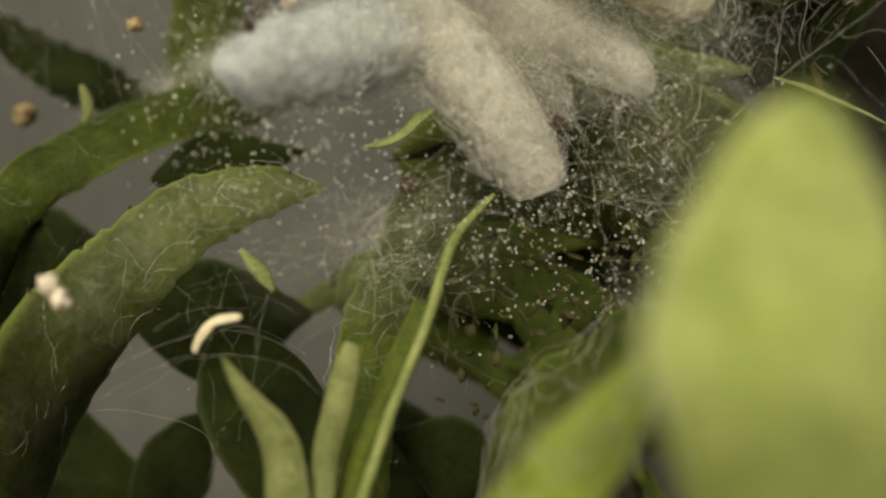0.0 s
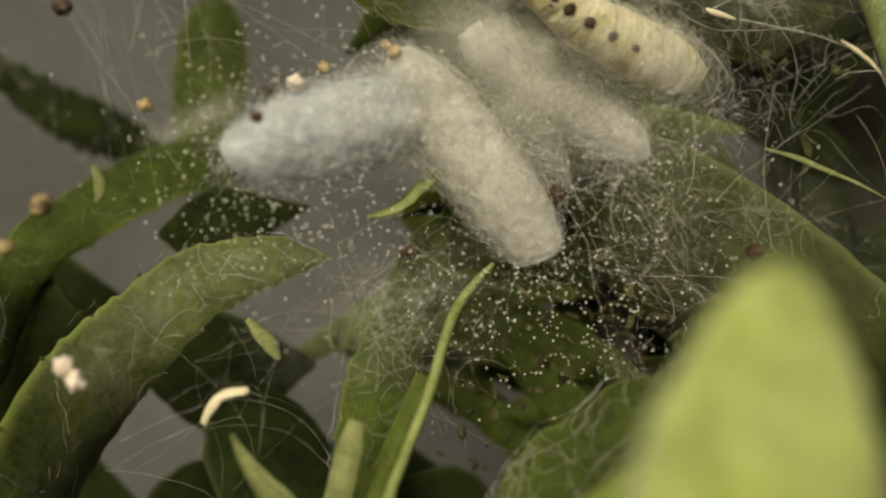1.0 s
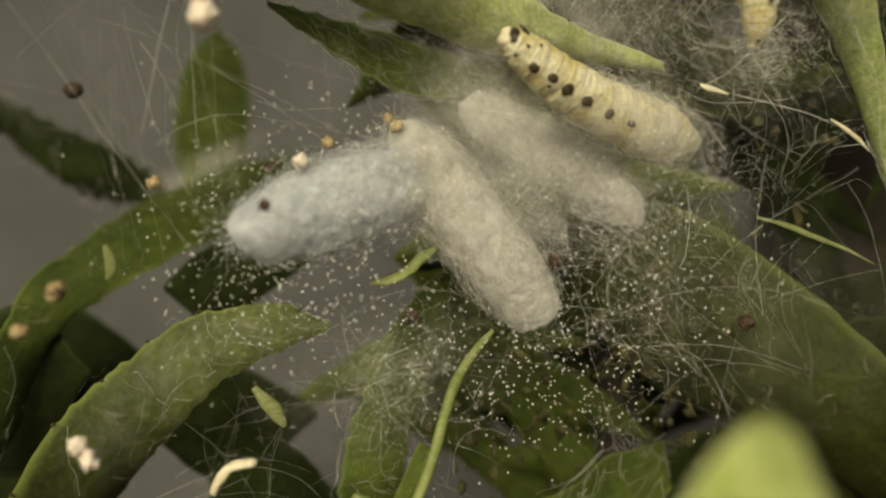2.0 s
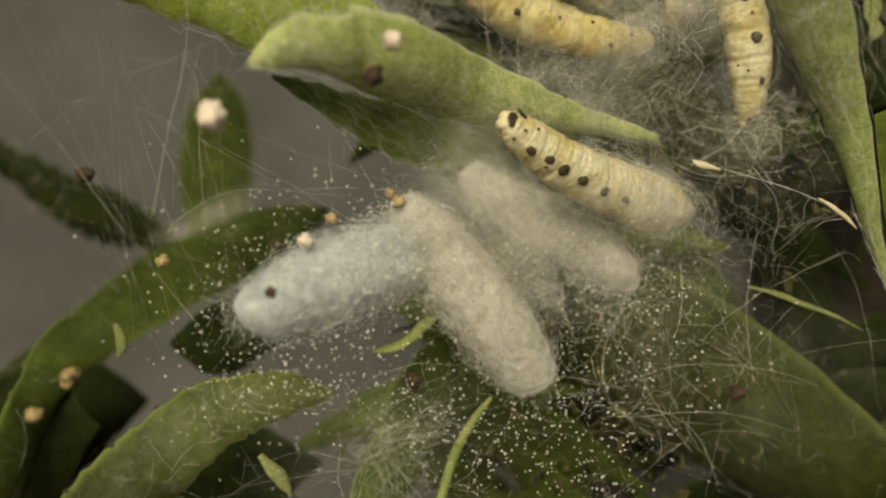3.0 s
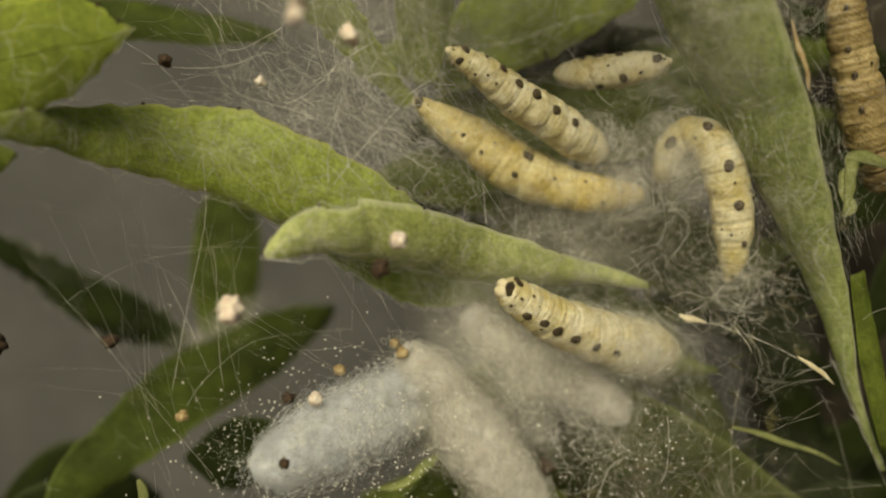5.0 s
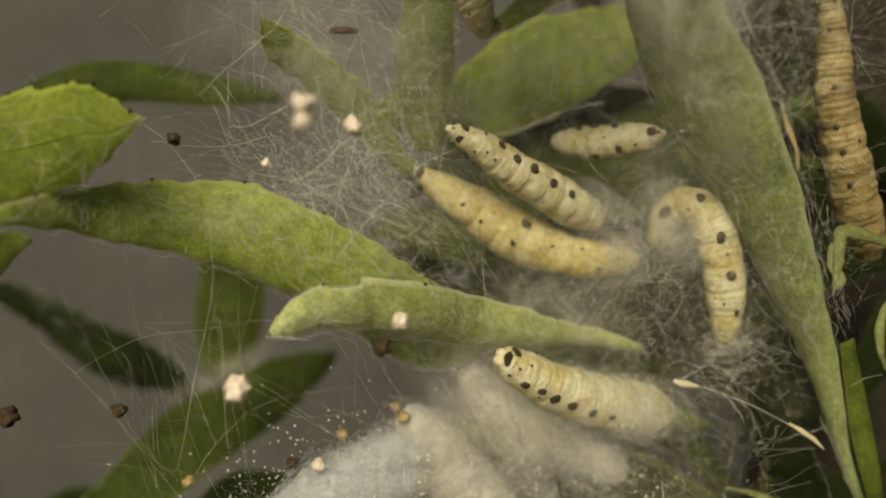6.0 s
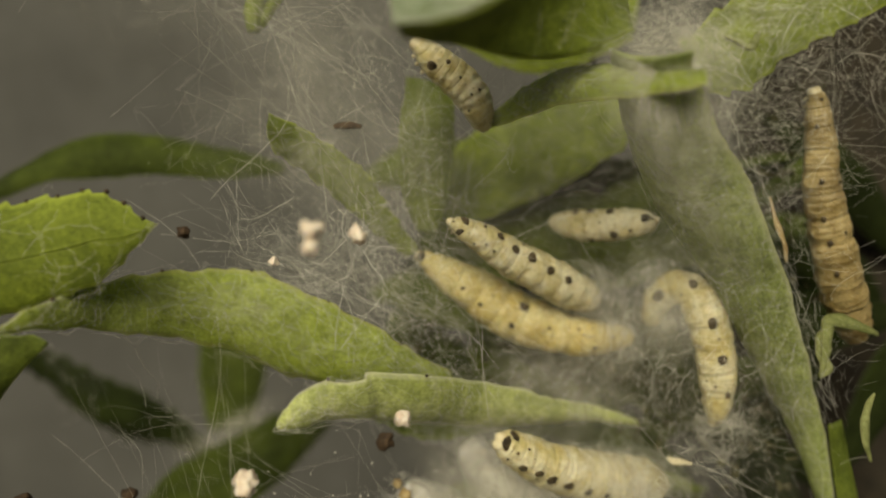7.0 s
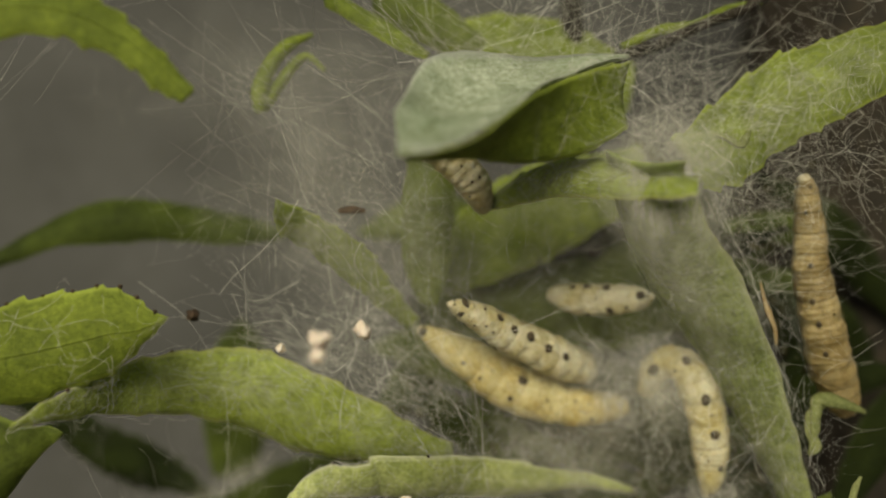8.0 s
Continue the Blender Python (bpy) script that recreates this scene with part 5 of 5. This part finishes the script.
gauze((-22.4, 70.5, 17.2), (6.5, 1.5, 3.2), (0.6, 0.3, -1.6), GAUZE_DENSE, 24, 0.3)
gauze((-3.9, 47.3, 0.6), (10, 1, 1), (0, 1, 6), GAUZE, 5)
gauze((-1.5, 46.8, 13.0), (4, 0, -3), (2, 0, 4), GAUZE_SOFT, 43)
gauze((13.5, 47.8, 14.6), (8, 1, -4), (2, 0, 5), GAUZE, 6)
gauze((-7.1, 44.0, 33.4), (9, 0, -3), (2, 1, 5), GAUZE, 8)
gauze((-6.2, 45.1, 43.5), (11, 0, -7), (3, 1, 6), GAUZE, 9)
gauze((13.7, 34.4, 45.3), (1.5, 0.5, -6), (5, 0, 1), GAUZE_DENSE, 31, 0.6)
gauze((15.2, 36.3, 38.5), (3, 1, 8), (5, 0, -2), GAUZE, 11)
gauze((13.8, 36.3, 49.1), (4, 0, -2), (1, 1, 4), GAUZE, 12)
gauze((18.3, 38.8, 35.8), (7.8, 6.2, -13.6), (2.0, -3.6, 0.6), GAUZE, 45, 0.3)
gauze((-9.0, 44.5, 49.0), (8, 0, -6.5), (2.5, 0, 3), GAUZE, 46)
gauze((-11.0, 45.5, 44.5), (10, 0, -4), (2, 0, 6), GAUZE, 47)
gauze((16.8, 46.3, 31.3), (2.2, 0, 0.4), (0.3, 0, 2.8), GAUZE_SOFT, 48, 0.5)
gauze((17.0, 46.8, 30.0), (2.4, 0, 0), (0, 0, 3.2), GAUZE_DENSE, 49, 0.5)
# wide thin veils of silk
gauze((-16.0, 47.0, 53.0), (15, 0, -5), (3, 0, 9), HAZE, 59)
gauze((-9.0, 48.0, 55.0), (14, 0, -4), (3, 0, 7), HAZE, 60)
gauze((12.5, 46.0, 28.0), (12, 0, -4), (3, 0, 9), HAZE, 51)
gauze((19.0, 44.0, 24.0), (7, 1, -8), (6, 0, 5), HAZE, 52)
gauze((-6.0, 43.5, 40.0), (13, 0, -6), (3, 0, 9), HAZE, 54)
gauze((6.0, 37.0, 43.0), (10, 0, 2), (0, 0, 8), HAZE, 55)
gauze((4.0, 40.0, 57.0), (16, 0, 1), (0, 0, 5), HAZE, 57)
gauze((19.0, 39.0, 47.0), (7, 0, -7), (4, 0, 5), HAZE, 58)


# the finest silk, too thin to see singly, hangs as a mist
MIST = [
    ((3.2, 49.5, 18.7), (4, 1.5, 4), 1000), ((6.7, 49.5, 14.5), (6, 1.5, 4), 1200), ((11.3, 49.5, 12.2), (4, 1.5, 3), 800),
    ((17.7, 49.0, 7.6), (9, 1.5, 5), 220), ((8.0, 47.8, 0.9), (8, 1.5, 4), 90), ((-5.0, 46.8, 0.3), (8, 1.5, 3), 110),
    ((13.7, 48.4, 13.7), (6, 1.5, 3), 380), ((-6.2, 45.7, 42.8), (9, 1.5, 5), 200), ((-8.7, 40.7, 33.3), (6, 1, 3), 160),
    ((15.0, 35.8, 39.4), (4, 1, 6), 700), ((13.8, 36.3, 49.1), (5, 1, 4), 600), ((9.1, 49.0, 26.0), (5, 1, 2), 350),
    ((16.7, 49.5, 27.7), (3, 1, 5), 450), ((23.3, 41.8, 28.4), (3, 1, 6), 350), ((-7.3, 45.1, 34.8), (8, 1.5, 3), 220),
    ((5.4, 47.3, 37.6), (5, 1, 4), 300), ((-7.6, 42.9, 10.6), (7, 1, 3), 350), ((16.9, 47.3, 0.2), (9, 1.5, 4), 150),
]
web("silk_mist", "mist of the finest white caterpillar silk", [(c, h, int(k * 0.3), 5.5, 0.2, (0.6, 0, -0.3)) for c, h, k in MIST], 0.0028, 8, 25, 0.9, 10)


LONG = [
    ((-15.7, 44.0, 52.9), (4, 0.8, 2), 26, 16, 0.03, (0.72, 0, -0.68)), ((4.9, 37.9, 55.3), (8, 0.8, 0.8), 120, 18, 0.04, (1, 0.05, 0.02)),
    ((0.9, 41.8, 57.8), (8, 1, 3), 50, 16, 0.04, (0.9, 0, -0.35)), ((14.5, 37.4, 50.7), (4, 1, 4), 130, 9, 0.09, (0.8, 0, -0.5)),
    ((22.5, 37.9, 52.0), (6, 0.8, 4), 110, 9, 0.09, (0.8, 0, 0.3)), ((19.9, 37.9, 43.7), (3, 1, 6), 80, 10, 0.07, (0.4, 0, -0.9)),
    ((-8.1, 44.0, 46.7), (7, 1, 4), 26, 10, 0.07, (0.75, 0, -0.6)), ((29.3, 45.1, 56.0), (6, 1, 5), 16, 18, 0.03, (0.7, 0, -0.7)),
    ((-22.3, 46.2, 21.1), (10, 2, 6), 8, 20, 0.035, (0.8, 0, -0.5)), ((-19.6, 44.0, 24.9), (9, 2, 5), 7, 18, 0.035, (0.8, 0, -0.4)),
    ((-21.8, 47.3, 48.3), (12, 2, 6), 10, 20, 0.035, (0.8, 0, -0.5)), ((-3.7, 44.0, 33.7), (8, 1.5, 4), 160, 14, 0.05, (0.7, 0, -0.5)),
    ((-12.8, 44.0, 20.3), (9, 1.5, 4), 18, 16, 0.04, (0.8, 0, -0.5)), ((18.9, 47.3, 4.7), (9, 1.5, 5), 30, 14, 0.06, (0.7, 0, -0.5)),
]
web("silk_web", "long fine silk threads strung in loose arcs", LONG, 0.005, 12, 6, 1.6, 18)


STRANDS = [
    ((-6.5, 43.5, 35.5), (6, 1.2, 3.5), 170, 9, 0.12, (0.8, 0, -0.5)), ((-8.0, 44.0, 42.0), (8, 1.5, 5), 44, 11, 0.08, (0.8, 0, -0.5)),
    ((16.5, 45.5, 31.0), (2.5, 1.0, 6), 60, 5, 0.25, (0.3, 0, 0.9)), ((20.5, 45.5, 22.5), (4, 1.0, 3), 60, 5, 0.25, (0.7, 0, 0.3)),
    ((22.0, 41.0, 36.0), (3, 1.0, 8), 60, 7, 0.15, (0.4, 0, -0.9)), ((21.5, 37.5, 51.0), (6, 0.8, 4), 70, 6, 0.22, (0.8, 0, 0.3)),
    ((4.5, 37.5, 56.0), (9, 0.8, 1.5), 40, 14, 0.05, (1, 0, 0.02)), ((14.0, 37.0, 51.0), (3, 1.0, 4), 50, 6, 0.18, (0.7, 0, -0.6)),
    ((10.0, 47.0, 26.5), (5, 1.0, 2), 50, 5, 0.25, (0.8, 0, 0)), ((25.0, 43.5, 27.0), (3, 1.0, 8), 40, 6, 0.15, (0.3, 0, 0.9)),
    ((22.0, 46.0, 15.5), (7, 1.0, 4), 26, 8, 0.12, (0.7, 0, -0.5)), ((-2.0, 46.0, 1.0), (8, 1.0, 3), 30, 6, 0.2, (0.8, 0, 0.3)),
    ((12.0, 46.5, 10.5), (5, 1.0, 4), 40, 5, 0.2, (0.4, 0, -0.8)),
    ((28.5, 42.5, 48.0), (4, 1.0, 8), 20, 9, 0.1, (0.5, 0, -0.8)), ((6.0, 41.5, 43.0), (8, 1.0, 4), 50, 7, 0.18, (0.8, 0, 0.3)),
]
web("silk_web", "single bright silk threads hanging in loose curls", [(c, h, int(k * 0.5), n, q * 0.8, d) for c, h, k, n, q, d in STRANDS], 0.0085, 14, 3, 1.2, 20)


def droplets():
    rng = np.random.default_rng(9)
    bm = bmesh.new()
    bmesh.ops.create_icosphere(bm, subdivisions=1, radius=1.0)
    ball = np.array([v.co[:] for v in bm.verts])
    bf = [tuple(v.index for v in f.verts) for f in bm.faces]
    bm.free()
    verts, faces = [], []
    for c, h, count in ((um(-1.75, 7.9, 1.75), um(1.05, 0.35, 1.0), 640), (um(0.95, 8.6, 0.35), um(1.2, 0.35, 0.8), 460), (um(-0.6, 7.9, 2.4), um(0.9, 0.4, 0.7), 160), (um(2.2, 8.4, 1.6), um(1.0, 0.4, 0.9), 240)):
        for _ in range(count):
            p = np.array(c) + rng.normal(0, 0.75, 3) * np.array(h)
            k = len(verts)
            r = rng.uniform(0.035, 0.08)
            verts += list(p + ball * r)
            faces += [tuple(k + i for i in f) for f in bf]
    tagged(place("silk_droplets", mesh_of("silk_droplets", verts, faces, BEAD)), "tiny white beads scattered over the silk", "silk beads", kind="stuff")


droplets()


def leaf_scraps():
    """Dark shrivelled scraps of leaf hanging in the shaded web."""
    rng = np.random.default_rng(21)
    verts, faces = [], []
    for c, h, count in (((16.0, 55.0, 2.0), (9, 2.5, 7), 200), ((5.0, 55.5, -5.0), (6, 2.5, 5), 80), ((10.0, 55.0, 27.0), (8, 2.0, 6), 110), ((24.0, 52.0, 22.0), (4, 2.0, 8), 70), ((28.0, 52.0, 40.0), (4, 2.5, 8), 50)):
        for _ in range(count):
            p = np.array(c) + rng.normal(0, 0.7, 3) * np.array(h)
            d, w = rng.normal(0, 1, 3), rng.normal(0, 1, 3)
            d /= np.linalg.norm(d)
            w = np.cross(d, w)
            w /= np.linalg.norm(w)
            n = np.cross(d, w)
            ln, wd, curl = rng.uniform(0.25, 0.9), rng.uniform(0.15, 0.5), rng.normal(0, 0.6)
            k = len(verts)
            for u in np.linspace(-1, 1, 6):
                ww = wd * (1 - abs(u) ** 1.5 * 0.85) * rng.uniform(0.7, 1.2)
                q = p + d * ln * u + n * curl * u * u * ln * 0.5
                verts += [q - w * ww + n * wd * 0.4, q - n * 0.02, q + w * ww + n * wd * 0.4]
            for a in range(5):
                for b in range(2):
                    faces.append((k + a * 3 + b, k + a * 3 + b + 1, k + a * 3 + b + 4, k + a * 3 + b + 3))
    ob = place("leaf_scraps", mesh_of("leaf_scraps", verts, faces, SCRAP))
    thick = ob.modifiers.new("thickness", "SOLIDIFY")
    thick.thickness = 0.00006
    tagged(ob, "dark shrivelled leaf scraps caught in the shaded web", "leaf scraps", kind="stuff")


leaf_scraps()


# ---- chips, husks and shreds ----
def shred(points, radii, mat, name, label, category, seed, flat=0.5):
    th_at = G @ V(points[0])
    v, f, u = tube_mesh(points, radii, 9, 24, 0.45, seed, flat)
    ob = place(name, mesh_of(name, v, f, mat, th_at, u), None, th_at)
    return tagged(ob, label, category, "shreds caught in the web")


shred([(-5.1, 49.8, 6.7), (-3.6, 49.5, 7.0), (-2.5, 49.5, 7.6), (-1.5, 49.5, 8.5), (-0.6, 50.0, 9.2)], [0.12, 0.35, 0.45, 0.4, 0.2], STEM, "leaf_shred", "twisted yellow-green leaf shred hanging in silk", "leaf shred", 1)
shred([(-14.3, 43.7, -5.9), (-13.8, 43.5, -4.9), (-13.1, 43.5, -4.2), (-12.0, 43.5, -3.9), (-11.6, 43.7, -3.9)], [0.2, 0.32, 0.3, 0.28, 0.15], HEAD, "husk", "curled dry beige husk caught in silk", "husk", 2)
shred([(17.0, 47.8, 20.1), (17.5, 47.7, 19.8), (18.3, 48.0, 19.7), (19.0, 48.1, 19.5)], [0.12, 0.3, 0.22, 0.1], HEAD, "husk", "pale dry husk strung on a silk cord", "husk", 3)
shred([(24.5, 45.4, 17.4), (25.5, 45.5, 16.8), (26.4, 45.7, 16.2), (27.3, 45.9, 15.4)], [0.06, 0.2, 0.2, 0.06], HEAD, "husk", "pale dry husk strung on a silk cord", "husk", 4)
shred([(19.3, 48.1, 19.5), (21.6, 47.3, 18.7), (23.4, 46.2, 17.9), (25.0, 45.5, 17.0)], [0.02, 0.014, 0.014, 0.02], SILK, "silk_strand", "thick twisted white silk strand", "silk strand", 5, 1.0)
shred([(16.9, 47.8, 19.8), (19.1, 47.8, 21.0), (20.7, 48.1, 22.6), (23.1, 48.4, 24.9)], [0.02, 0.015, 0.015, 0.015], SILK, "silk_strand", "thick twisted white silk strand", "silk strand", 6, 1.0)
shred([(21.8, 50.0, 11.3), (24.1, 50.3, 10.7), (26.2, 50.6, 9.9), (28.8, 51.2, 9.0), (30.7, 51.2, 8.0)], [0.1, 0.25, 0.25, 0.15, 0.05], SEPAL, "leaf_shred", "frayed pale green stalk wrapped in silk", "leaf shred", 7)
shred([(28.3, 44.0, 30.8), (27.0, 43.7, 30.2), (26.7, 43.5, 28.9), (26.9, 43.2, 27.8), (26.4, 43.2, 27.1)], [0.15, 0.4, 0.45, 0.4, 0.15], SEPAL, "leaf_shred", "curled pale green leaf shred", "leaf shred", 8)
shred([(31.0, 44.0, 30.1), (28.7, 43.7, 31.0), (27.2, 43.5, 31.0), (26.9, 43.2, 29.4), (26.4, 42.9, 27.2)], [0.2, 0.6, 0.5, 0.4, 0.12], SEPAL, "leaf_shred", "curled pale green leaf shred", "leaf shred", 9)
shred([(17.5, 37.9, 49.8), (18.4, 37.9, 49.5), (19.1, 37.9, 49.1), (19.5, 37.9, 49.5), (19.9, 38.2, 50.2)], [0.1, 0.25, 0.3, 0.25, 0.1], SEPAL, "leaf_shred", "small curled pale leaf shred on silk", "leaf shred", 10)
shred([(-20.7, 43.5, 9.4), (-20.5, 43.7, 8.7), (-20.4, 43.7, 7.9), (-20.7, 43.7, 7.3)], [0.1, 0.3, 0.35, 0.1], SEPAL, "leaf_shred", "small pale green chip in the web", "leaf shred", 11)
shred([(-12.6, 47.3, 0.0), (-11.9, 47.3, -0.8), (-11.2, 47.3, -1.7), (-10.5, 47.3, -2.6)], [0.2, 0.45, 0.5, 0.15], SEPAL, "leaf_shred", "small pale green chip in the web", "leaf shred", 12)
shred([(-8.2, 44.0, 44.9), (-7.2, 44.0, 45.0), (-6.2, 44.0, 44.9)], [0.2, 0.35, 0.15], FRASS, "husk", "reddish brown crumb in the web", "husk", 13)
shred([(22.2, 41.8, 39.8), (22.6, 41.8, 38.2), (23.2, 41.8, 36.6), (23.5, 42.1, 35.3)], [0.06, 0.2, 0.22, 0.1], TAN, "husk", "thin brown husk stuck to the blade", "husk", 14)
shred([(27.9, 39.0, 26.8), (27.4, 39.0, 25.6), (27.3, 39.0, 23.9), (27.7, 39.0, 22.3)], [0.1, 0.25, 0.3, 0.1], SEPAL, "leaf_shred", "curled pale green leaf shred", "leaf shred", 15)
for i, (p, r) in enumerate((((-7.7, 47.3, 16.1), 0.4), ((-3.8, 48.4, 17.9), 0.35), ((-3.2, 47.8, 17.3), 0.45), ((-21.4, 39.0, 6.9), 0.5), ((-21.4, 38.8, 6.8), 0.5), ((-23.8, 39.6, 4.6), 0.45), ((-18.3, 45.1, 13.3), 0.4))):
    pellet(p, r, TAN, "husk_crumb", "orange-brown husk crumb caught in silk", "husk", 60 + i, 0.5)
